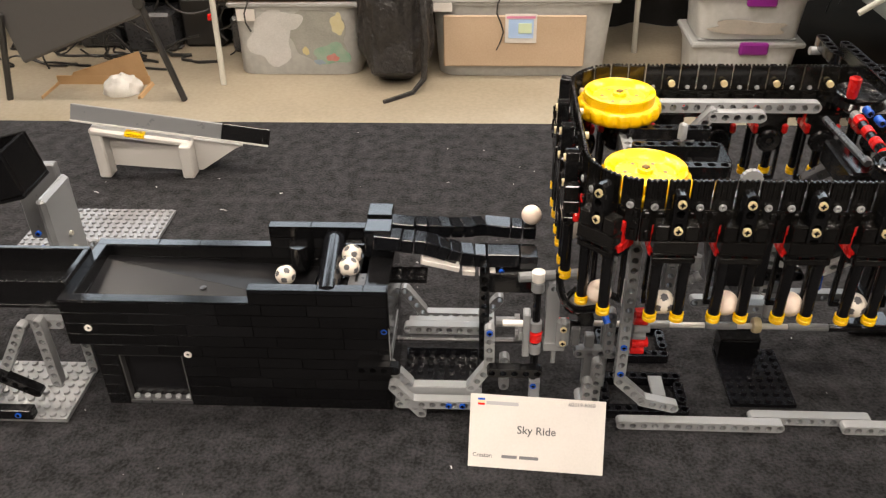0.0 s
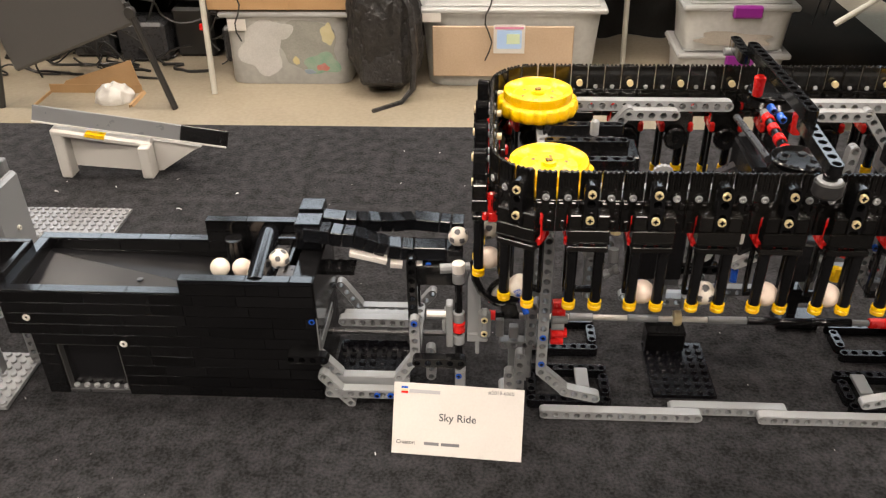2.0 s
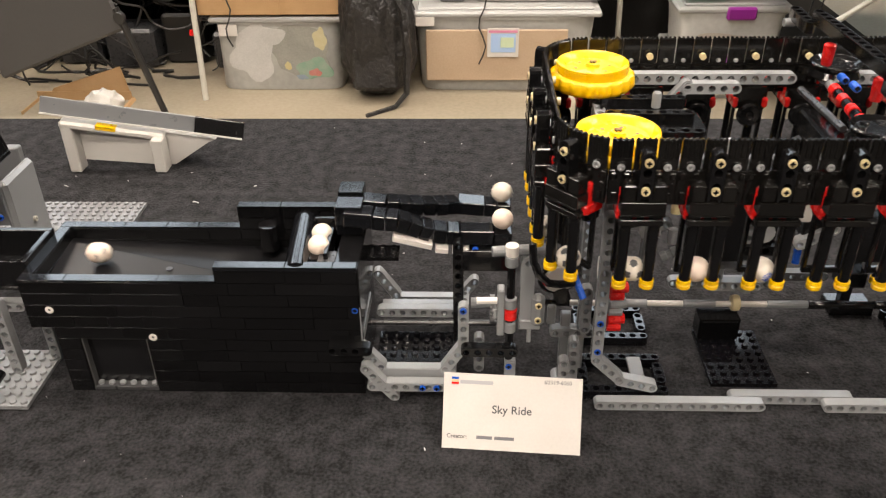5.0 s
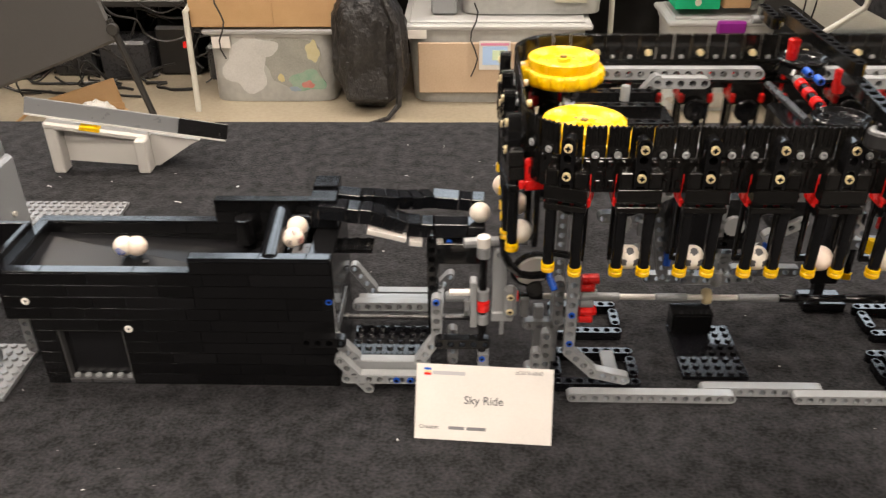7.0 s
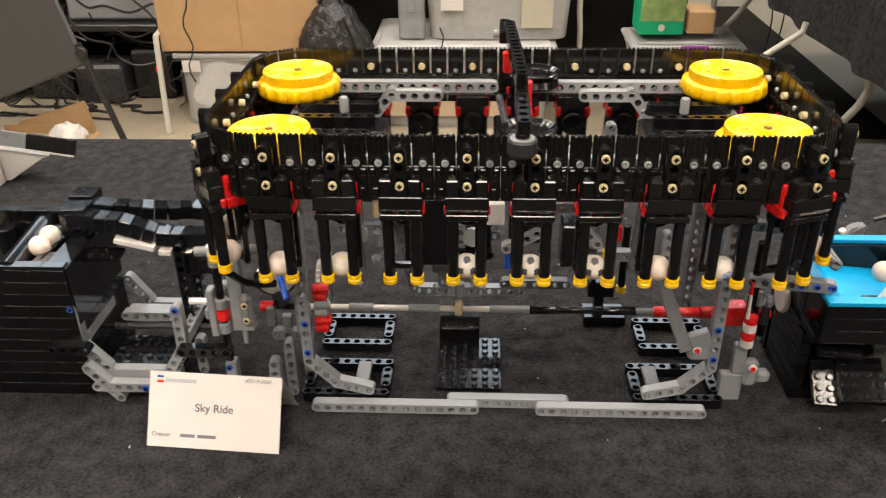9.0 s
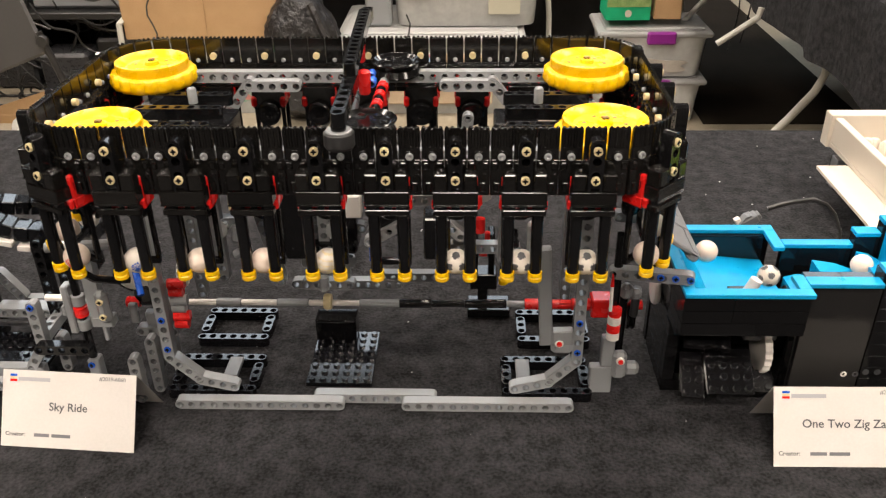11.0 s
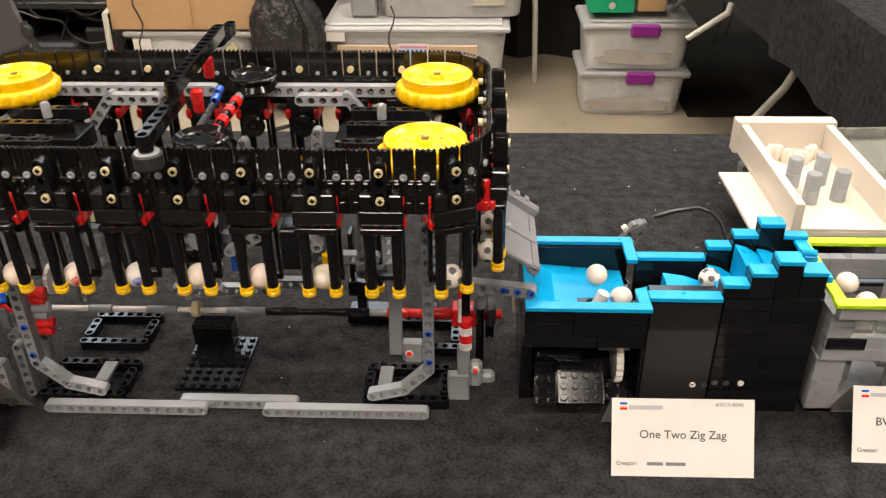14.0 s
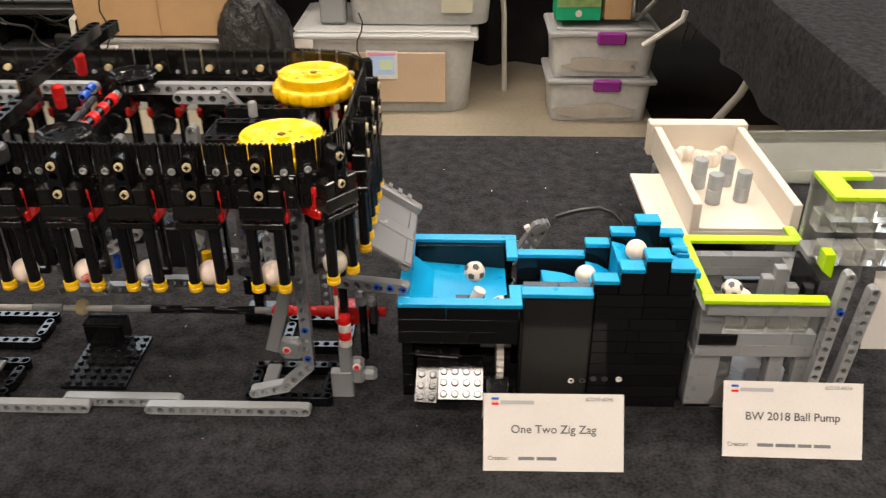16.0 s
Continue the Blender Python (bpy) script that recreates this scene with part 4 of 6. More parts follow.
# works inside the loop
CLEARISH = plastic("cloudy_clear_plastic", (0.36, 0.37, 0.37), 0.12, vary=0.2)
small_gear = Shape().lathe([(1.6, -1.8), (6.8, -1.8), (6.8, 1.8), (1.6, 1.8)], n=32, teeth=16, amp=0.1, axis="y").mesh("gear", CLEARISH)
rng = random.Random(21)
gear = Shape().lathe([(2.4, -1.9), (9.5, -1.9), (9.5, 1.9), (2.4, 1.9)], n=48, teeth=24, amp=0.1, axis="y")
for k in range(4):
    a = k * math.pi / 2 + 0.4
    gear.lathe([(2.4, -2.3), (2.4, -1.8)], (5.8 * math.cos(a), 0, 5.8 * math.sin(a)), axis="y", n=8)
gear_mesh = gear.mesh("gear", GREY)
GEARS = []
for x, y, z in ((236, 540, 158), (268, 548, 146), (276, 552, 164), (352, 545, 158)):
    GEARS.append((part("gear", gear_mesh, None, conv, "grey toothed gear", mm(x, y, z)), x, y, z))
for a, b, mt in (((225, 545, 80), (225, 545, 186), GREY2), ((262, 556, 70), (246, 556, 160), GREY2), ((296, 556, 84), (296, 556, 140), GREY), ((388, 560, 80), (396, 560, 196), GREY2),
                 ((420, 556, 90), (426, 556, 190), GREY2), ((345, 560, 120), (345, 560, 190), GREY2), ((214, 552, 120), (240, 552, 120), GREY), ((276, 552, 100), (320, 552, 100), BLACK)):
    beam(int((Vector(b) - Vector(a)).length / 8) + 1, mt, conv, along(a, b), "inner_beam")
for b in ((258, 290, 540, 570, 96, 150), (330, 352, 548, 575, 110, 150), (366, 384, 540, 560, 96, 128), (300, 318, 560, 580, 92, 130)):
    part("motor_block", Shape().box(*b, 1.2), BLACK2, conv)
for x, y, z, mt in ((240, 540, 140, TAN), (240, 538, 118, GREY), (402, 548, 140, RED), (404, 546, 120, RED), (398, 540, 104, YELLOW), (296, 538, 78, GREY), (262, 548, 88, BLUE), (330, 548, 96, BLUE)):
    part("joiner", Shape().tube([(x, y, z - 5), (x, y + 1, z + 5)], 2.6 if mt is BLUE else 3.6, 10), mt, conv)
for k in range(44):                       # small works packed between the two runs
    x, y, z = rng.uniform(208, 452), rng.uniform(540, 574), rng.uniform(92, 186)
    mt = rng.choice((GREY, GREY2, CLEARISH, CLEARISH, BLACK, BLACK, DARK, GREY))
    a = rng.choice((0, 90, 45, -30))
    if k % 4 == 0:
        part("joiner", Shape().tube([(-6, 0, 0), (-2, 0, 0), (-1.6, 0, 0), (1.6, 0, 0), (2, 0, 0), (6, 0, 0)], [3.6, 3.6, 2.8, 2.8, 3.6, 3.6], 10), mt, conv, "", mm(x, y, z, 0, a, rng.choice((0, 90))))
    elif k % 4 == 1:
        part("gear", small_gear, None, conv, "small pale toothed gear", mm(x, y, z, 0, 0, rng.choice((0, 0, 70))))
    else:
        beam(rng.choice((3, 4, 5, 7)), mt, conv, mm(x, y, z, 0, a), "inner_beam")
part("worm_block", Shape().box(-7, 7, -5, 5, -8, 8, 0.8).box(-7, -3, -5, 5, 8, 12, 0.5), WHITE, conv, "white block on the swinging arm", mm(319, 536, 141))
for k in range(5):
    pin(BLUE, conv, 425, 551, 120 + 14 * k)
part("sensor_wire", Shape().tube([(398, 546, 150), (392, 540, 168), (384, 536, 176), (380, 536, 186)], 1.2, 6), RUBBER, conv)


# tread links
def link_mesh():
    w = LOOP / (NCAR * 3)
    s = Shape().box(-w / 2 + 0.4, w / 2 - 0.4, -1.9, 0.2, 1, 18.4, 0.3)          # smooth upper plate
    s.box(-w / 2 + 0.1, w / 2 - 0.1, -2.2, 0.8, -20, 0.9, 0.4)                        # heavier lower plate
    for k in range(4):                                                                # fine comb along the top edge
        x = -w / 2 + 1.6 + k * (w - 3.2) / 3
        s.box(x - 0.75, x + 0.75, -2.5, -0.4, 8.0, 19.4, 0.25)
    for sx in (-1, 1):                                                                # hinge knuckles inside and out
        s.box(sx * 3.6 - 1.6, sx * 3.6 + 1.6, -3.0, 2.6, -4.6, -0.6, 0.5)
        s.box(sx * 3.9 - 1.3, sx * 3.9 + 1.3, 0.7, 3.6, -12.5, -8.6, 0.6)
        s.box(sx * 2.4 - 1.5, sx * 2.4 + 1.5, -3.2, -2.1, -17.5, -12.0, 0.4)
    s.box(-3.0, 3.0, 0.6, 3.4, -7, -1, 0.6)
    s.lathe([(1.4, -2.9), (1.4, -2.0)], (3.4, 0, -8.2), axis="y", n=8)
    s.lathe([(3.1, -2.7), (3.1, -1.8)], (0, 0, 3), axis="y", n=12)
    s.tube([(-w / 2 + 0.8, 2.0, -14.5), (w / 2 - 0.8, 2.0, -14.5)], 1.7, 8)
    return s.mesh("tread_link", LINKBLACK)


LINKM = link_mesh()
SILVER = plastic("silver_grey_plastic", (0.34, 0.35, 0.36), 0.12, edge=0.0004)
studm = Shape().lathe([(0.7, -2.8), (0.7, -3.3), (1.2, -3.7), (2.1, -3.4), (2.2, -2.6), (1.6, 0.6), (1.2, 1.5), (0.4, 1.5)][::-1], (0, 0, 3), axis="y", n=12).mesh("link_pin", SILVER)
LINKS = []
for k in range(NCAR * 3):
    ob = part("tread_link", LINKM, None, conv)
    if k % 3:
        part("link_pin", studm, None, ob, "grey pin end")
    LINKS.append((ob, (k - (k % 3)) / 3 * PITCH + (k % 3) * PITCH / 3))

# ball carriers that hang from every third link; local x is the way it runs, -y is outwards
body = Shape().prism(stadium(4, 3.9, 5), [ring(8 * k, 0, 2.4) for k in range(4)], -12.2, -4.6).move(Matrix.Translation((0, 0, 196)) @ pose(0, 0, 0, 0, -90, 0))
yoke = Shape().box(-11.6, -4.3, -12.8, -3.6, 195, 205, 0.8).box(4.3, 11.6, -12.8, -3.6, 195, 205, 0.8)
yoke.box(-12, 12, -12.8, -3.4, 187, 194.9, 0.4).box(-12.2, 12.2, -13.1, -12.5, 186.2, 187.4, 0.2).box(-4.2, 4.2, -11.6, -3.6, 196, 203, 0.5)
for sx in (-8, 8):
    yoke.lathe([(2.6, 204.6), (2.6, 205.8), (1.5, 205.8), (1.5, 204.6)], (sx, -8, 0), n=8)
lower = Shape().box(-11.8, 11.8, -12.6, -9.4, 180.4, 184.2, 0.5).box(-11.8, -8, -12.4, 8, 180.5, 184, 0.5).box(8, 11.8, -12.4, 8, 180.5, 184, 0.5)
lower.box(-11.6, 11.6, 4.6, 8.2, 178, 194, 0.6)
prong = Shape().tube([(0, 0, 188), (0, 0, 141)], [3.3, 3.3], 12)
prong.lathe([(3.3, 178), (3.8, 179), (3.8, 183), (3.2, 187)], n=10)
foot = Shape().lathe([(2.2, -2.6), (4.0, -2.6), (4.1, -0.6), (3.6, 0), (4.1, 0.6), (4.0, 2.6), (2.2, 2.6)], n=14)
leverL = Shape().box(-1.5, 1.5, -3.2, 3.0, 184, 200, 1.0).box(-1.9, 1.9, -3.4, 10.5, 179.5, 187, 1.2).box(-2.6, 2.6, -6.5, -3.2, 181, 187, 1.0)
red_core = Shape().box(-5.4, -2.2, -9, -4, 181, 186.6, 0.8).box(2.2, 5.4, -9, -4, 181, 186.6, 0.8).mesh("catch", RED)
bar = Shape().box(-11, -8.6, 3.4, 7, 144, 180, 0.5).box(8.6, 11, 3.4, 7, 144, 180, 0.5).box(-10.8, 10.8, 3.6, 6.8, 140.5, 144.4, 0.5)
bar.lathe([(3, 7.6), (7.4, 8.4), (8.6, 10), (8.6, 12.4), (7, 13.6), (3, 13.2), (2.2, 12)][::-1], (0, 0, 175), axis="y", n=20)
CM = dict(body=body.mesh("carrier", BLACK), yoke=yoke.mesh("yoke", LINKBLACK), lower=lower.mesh("cage", LINKBLACK), prong=prong.mesh("prong", BLACK), foot=foot.mesh("foot", YELLOW),
          lev=leverL.mesh("lever", RED), bar=bar.mesh("bar", BLACK))
CARRIERS = []
for i in range(NCAR):
    c = part("carrier", CM["body"], None, conv, "black hanging ball carrier with yellow feet")
    part("yoke", CM["yoke"], None, c)
    part("cage", CM["lower"], None, c)
    part("bar", CM["bar"], None, c)
    part("catch", red_core, None, c, "red catch inside the cage")
    for z in (201.5, 218):
        pin(TAN, c, 0, -12.4, z, "y", "pin", 2.4, 1.0, "tan pin end")
    pin(TAN, c, 0, 3.4, 215, "y", "pin", 2.3, 1.6, "tan pin end")
    for sx in (-10.4, 10.4):
        part("lever", CM["lev"], None, c, "red lever", mm(sx, 0, 0))
    for sx in (-7.8, 7.8):
        part("prong", CM["prong"], None, c, "", mm(sx, -8.5, 0))
        part("foot", CM["foot"], None, c, "yellow bush", mm(sx, -8.5, 141.5))
    CARRIERS.append((c, i))


# ---------- black hopper box ----------
hop = thing("ball_hopper", "black toy-brick box with a sloping tray of balls", "toy machine", mm(-102, 548, 0))
rng = random.Random(7)
HOPFLOOR = plastic("smooth_dark_floor", (0.006, 0.006, 0.007), 0.36, grain=0.03, vary=0.3, scale=25)
HOPFLOOR.node_tree.nodes["Principled BSDF"].inputs["Specular IOR Level"].default_value = 0.28
for k in range(10):
    z = 9.6 * k
    if k < 5:
        course(hop, -202, 2, 510, 8, z, 9.6, BLACK, rng)
        course(hop, -138, 19, 510, 8, z, 9.6, BLACK, rng)
    elif k < 6:
        course(hop, -202, 27, 510, 8, z, 9.6, BLACK, rng)
    else:
        course(hop, -218, 29, 510, 8, z, 9.6, BLACK, rng)
    x0, n = (-202, 27) if k < 6 else (-218, 29)      # the tray overhangs the narrower base
    course(hop, x0, n, 582, 8, z, 9.6, BLACK, rng)
    course_y(hop, x0, 8, 518, 8, z, 9.6, BLACK, rng)
    course_y(hop, 6, 8, 518, 8, z, 9.6, BLACK, rng)
for x0, n in ((-82, 12),):
    course(hop, x0, n, 510, 8, 96, 9.6, BLACK, rng)
    course(hop, x0, n, 510, 8, 105.6, 3.2, TILE, rng, "tile")
    course(hop, x0, n, 582, 8, 96, 9.6, BLACK, rng)
    course(hop, x0, n, 582, 8, 105.6, 9.6, BLACK, rng)
for y0, n, x0 in ((510, 17, -218), (582, 17, -218)):
    course(hop, x0, n, y0, 8, 96, 1.6, TILE, rng, "tile")
course_y(hop, -218, 8, 518, 8, 96, 1.6, TILE, rng, "tile")
part("tray_floor", Shape().add([(-210, 518, 82), (-46, 518, 80), (-46, 532, 81.5), (-210, 576, 88), (-210, 518, 77), (-46, 518, 77), (-46, 532, 77), (-210, 576, 77)],
                               [(0, 1, 2, 3), (7, 6, 5, 4), (0, 4, 5, 1), (1, 5, 6, 2), (2, 6, 7, 3), (3, 7, 4, 0)]), HOPFLOOR, hop, "smooth dark sloping floor")
part("tray_slope", Shape().add([(-210, 576.2, 88), (-46, 532.2, 81.5), (-46, 582, 80), (-210, 582, 87.6), (-210, 576.2, 79), (-46, 532.2, 79), (-46, 582, 79), (-210, 582, 79)],
                               [(0, 1, 2, 3), (7, 6, 5, 4), (0, 4, 5, 1), (1, 5, 6, 2), (2, 6, 7, 3), (3, 7, 4, 0)]), HOPFLOOR, hop, "smooth dark sloping floor")
part("screw", Shape().lathe([(1.4, 0.6), (1.4, -0.4), (2.4, -0.2), (2.4, 0.4)], (-126, 545, 84.6), n=14), DARK, hop)
part("window_back", Shape().box(-186, -138, 517, 518, 3, 48), BLACK2, hop, "dark clear window")
part("window_frame", Shape().box(-185.8, -184.6, 511, 517, 3, 48, 0.2).box(-139.4, -138.2, 511, 517, 3, 48, 0.2).box(-184.5, -139.5, 511, 517, 46.8, 47.9, 0.2), plastic("clear_edge", (0.07, 0.07, 0.07), 0.12), hop, "clear window edge")
# stud glints are put into the colour: grey studs on a dark strip
part("stud_strip", studded(6, 1, mi=1).move(Matrix.Translation((-186, 510.5, 0.4))), [DARK, GREY], hop, "sill studs, lighter grey for their glints")
for x, z in ((-201, 73), (-133, 50)):
    pin(WHITE, hop, x, 510, z, "y", "pin", 2.9, 0.7, "white pin end")
pin(DARK, hop, -125, 510.5, 50, "y", "pin", 2.4, 0.4)
part("lift_tube", Shape().tube([(-27, 514, 102), (-32, 582, 104)], 8.6, 24), TILE, hop, "glossy black tube roller")
part("lift_motor", Shape().tube([(-58, 572, 86), (-58, 572, 106)], 7, 16), BLACK, hop)
part("step", Shape().box(-14, 5, 520, 536, 80, 106, 0.4), DARK, hop)
part("step", Shape().box(-30, -12, 556, 582, 80, 104, 0.4), DARK, hop)
scoop = part("lift_scoop", Shape().box(-7, 7, -24, 20, -8, 0, 0.5).box(5, 8, -24, 20, -8, 5, 0.4).box(-7, 8, 17, 20, 0, 9, 0.4), BLACK, hop, "black scoop that lifts the balls", mm(-15, 549, 101))
for a in ((-5, 13, 573, 590), (-5, 14, 554, 572.6)):
    part("tower_tile", Shape().box(*a, 108, 132 if a[2] > 560 else 130, 0.4), TILE, hop, "glossy black tile tower")
part("tower", Shape().box(-2, 15, 512, 590, 60, 107, 0.5), BLACK, hop)

# ---------- tile track on its stand ----------
trk = thing("ball_track", "black tile ball track on a grey beam stand", "toy machine", mm(75, 550, 0))
tip = random.Random(31)
def rail(pts, w, h, mat, lens):
    """Tiles of mixed length set along a broken line."""
    tot = [0]
    V = [Vector(p) for p in pts]
    for a, b in zip(V, V[1:]):
        tot.append(tot[-1] + (b - a).length)
    def at(s):
        for i in range(len(V) - 1):
            if s <= tot[i + 1] or i == len(V) - 2:
                return V[i].lerp(V[i + 1], (s - tot[i]) / (tot[i + 1] - tot[i]))
    s, k = 0.0, 0
    while s < tot[-1] - 2:
        ln = min(lens[k % len(lens)], tot[-1] - s)
        p, q = at(s), at(s + ln)
        m = along(p, q) @ pose(0, 0, 0, tip.uniform(-3, 3), tip.uniform(-2.2, 2.2), 0)
        part("track_tile", Shape().box(0.2, ln - 0.2, -w / 2, w / 2, -h, 0, 0.5), mat, trk, "", m)
        s += ln
        k += 1
rail([(16, 557, 128), (57, 556, 124), (78, 559, 114), (84, 560, 112.5), (133, 562, 109)], 15, 11, TILE, (20, 9, 9, 9, 9, 8, 10, 9, 24))
rail([(15, 575, 129), (50, 574, 127), (78, 583, 121), (92, 590, 119), (133, 589, 116)], 14, 10, TILE, (9, 20, 9, 9, 9, 9, 9, 9, 20))
for a, b in (((50, 549, 112), (77, 551, 104)), ((79, 552, 101), (88, 552.5, 100)), ((91, 552.5, 100), (103, 553, 99))):
    part("white_plate", Shape().box(0, (Vector(b) - Vector(a)).length, -4, 4, -4, 0, 0.4), WHITE, trk, "white plate under the track", along(a, b))
part("track_bed", Shape().box(90, 132, 570, 582, 98, 103, 0.5), BLACK, trk)
part("end_cap", Shape().box(92, 134, 548, 560, 82, 99, 0.5), BLACK, trk)
part("stud_strip", studded(5, 2).move(Matrix.Translation((14, 536, 98))), BLACK, trk)
for x in (25, 99):
    beam(5, GREY, trk, along((x, 515, 42), (x, 515, 74)), "post")
    beam(4, GREY, trk, along((x, 515.2, 42), (x + (18 if x < 50 else -14), 515.2, 20)), "bent_post")
    pin(BLUE, trk, x, 511, 74)
    for y in (548, 572):
        beam(11, BLACK, trk, along((x - 4, y, 24), (x - 4, y, 104)), "track_post")
    beam(7, GREY, trk, mm(x, 519, 46, 90, 0, 90), "side_beam")
    pin(BLUE, trk, x + 8, 551, 98)
beam(11, GREY, trk, mm(34, 507, 12), "tray_beam")
beam(5, GREY, trk, along((30, 507, 28), (44, 507, 10)), "bent_beam")
for x in (70, 80):
    pin(BLUE, trk, x, 503, 12)
part("tray_edge", Shape().box(36, 94, 512, 520, 14, 22, 0.6), GREY, trk, "pale grey tray edge")
part("stud_plate", studded(7, 5).move(Matrix.Translation((35, 522, 14))), STUDBLACK, trk, "black studded plate")
beam(8, GREY, trk, mm(36, 568, 33), "cross_beam")
part("cross_bar", Shape().box(36, 94, 572.2, 579, 30, 36, 0.5), GREY, trk)
part("cross_axle", Shape().tube([(20, 562, 26), (128, 562, 26)], 2.6, 8), DARK, trk)
for a, b in (((32, 592, 52), (48, 592, 28)), ((92, 592, 26), (106, 592, 44))):
    beam(4, GREY, trk, along(a, b), "bent_beam")
beam(7, GREY, trk, mm(44, 594, 26), "rear_beam")
for x0, n in ((8, 4), (101, 5)):
    beam(n, BLACK, trk, mm(x0, 507, 44), "side_arm")
beam(4, GREY2, trk, along((110, 520, 20), (110, 520, 52)), "bracket")
part("gear", gear_mesh, None, trk, "", mm(120, 556, 44, 0, 0, 90))
part("joiner", Shape().tube([(104, 560, 46), (122, 560, 46)], 4.2, 10), GREY, trk)

# ---------- machine at the end of the row ----------
em = thing("tipping_machine", "grey and black toy-brick machine with tipping trays", "toy machine", mm(-290, 560, 0))
def tray(x0, x1, y0, y1, z0, z1):
    s = Shape().box(x0, x1, y0, y1, z0, z0 + 3, 0.4)
    for b in ((x0, x1, y0, y0 + 4), (x0, x1, y1 - 4, y1), (x0, x0 + 4, y0 + 4, y1 - 4), (x1 - 4, x1, y0 + 4, y1 - 4)):
        s.box(*b, z0 + 3, z1, 0.4)
    for k in range(int((x1 - x0) / 8)):
        s.lathe([(2.4, z1), (2.4, z1 + 1.7)], (x0 + 4 + 8 * k, y0 + 2, 0), n=8)
    return s
part("tray", tray(-330, -226, 520, 566, 82, 106), BLACK, em, "black tipping tray")
part("tray", tray(-350, -262, 560, 600, 140, 176).move(Matrix.Translation((-300, 580, 150)) @ pose(0, 0, 0, 0, -14, 0) @ Matrix.Translation((300, -580, -150))), BLACK, em, "black tipping tray")
part("panel", Shape().box(-284, -276, 604, 652, 36, 122, 3), GREY, em, "light grey upright panel")
part("panel", Shape().box(-322, -284, 646, 654, 60, 132, 1), GREY2, em)
for z in (64, 78, 92):
    pin(BLUE, em, -288, 604, z)
    pin(STEEL, em, -275, 628, z - 14, "x")
for a, b in (((-250, 512, 20), (-250, 512, 76)), ((-262, 520, 70), (-236, 520, 70)), ((-300, 512, 10), (-262, 512, 74)), ((-236, 540, 10), (-236, 540, 70))):
    beam(int((Vector(b) - Vector(a)).length / 8) + 1, GREY, em, along(a, b), "beam")
for a, b in (((-340, 506, 60), (-262, 506, 14)), ((-330, 520, 20), (-330, 520, 84))):
    beam(int((Vector(b) - Vector(a)).length / 8) + 1, BLACK, em, along(a, b), "beam")
part("base", studded(14, 8).move(Matrix.Translation((-350, 488, 0.4))), GREY, em, "grey studded base")
part("base_rail", Shape().box(-350, -262, 486, 494, 4, 13, 0.6), BLACK, em)
pin(BLUE, em, -272, 486, 9)
for k in range(4):
    part("joiner", Shape().tube([(-246 + 5 * k, 672 + 6 * k, 8 + 9 * (k % 2)), (-236 + 5 * k, 676 + 6 * k, 14 + 9 * (k % 2))], 4.4, 10), GREY, em)
beam(6, GREY, em, along((-280, 662, 46), (-248, 690, 8)), "brace")

plate = solid("baseplate", studded(17, 15).move(Matrix.Translation((-388, 672, 0.4))), CHUTEGREY, "light grey studded baseplate lying on the cloth", "baseplate")

# ---------- white bracket with a slanting board ----------
OFFWHITE = plastic("off_white_plastic", (0.50, 0.485, 0.455), 0.4, vary=0.03)
br = thing("board_stand", "white plastic bracket with a slanting grey board", "stand", mm(-310, 890, 0))
slope = along((-370, 868, 70), (-162, 893, 28))
part("top", Shape().box(20, 130, -6, 22, -13, -4.5, 2.5), OFFWHITE, br, "", slope)
part("gusset", Shape().prism([(130.5, -5), (184, -5), (176, -10), (142, -42), (130.5, -44)], [], 3, 26), OFFWHITE, br, "", slope)
for x, h in ((-352, 57), (-257, 39)):
    part("leg", Shape().box(x, x + 13, 866, 884, 0, h, 1.5), OFFWHITE, br)
    part("leg", Shape().box(x, x + 13, 908, 924, 0, h - 3, 1.5), OFFWHITE, br)
part("back_wall", Shape().prism([(-338, 10), (-257, 4), (-257, 36), (-338, 54)], [], 880, 884), OFFWHITE, br)
part("tape", Shape().box(58, 79, -6.7, -6.1, -8, -5).box(58, 79, -6.6, 4, -4.4, -3.8), YELLOW, br, "yellow tape", slope)
part("board", Shape().box(0, 160, 0, 5, 0, 18, 0.6).move(pose(0, 0, 0, -16)), GREY2, br, "grey board", slope)
part("board_end", Shape().box(160.2, 213, 0.2, 5.4, 0.2, 18.2, 0.6).move(pose(0, 0, 0, -16)), BLACK2, br, "black end of the board", slope)
part("board_lip", Shape().box(0, 212, -2, 0, -0.8, 0.9, 0.2).move(pose(0, 0, 0, -16)), OFFWHITE, br, "", slope)


for ob, dx in ((hop, 0.014), (em, 0.026), (br, 0.013), (plate, 0.024)):
    ob.matrix_basis.translation.x += dx


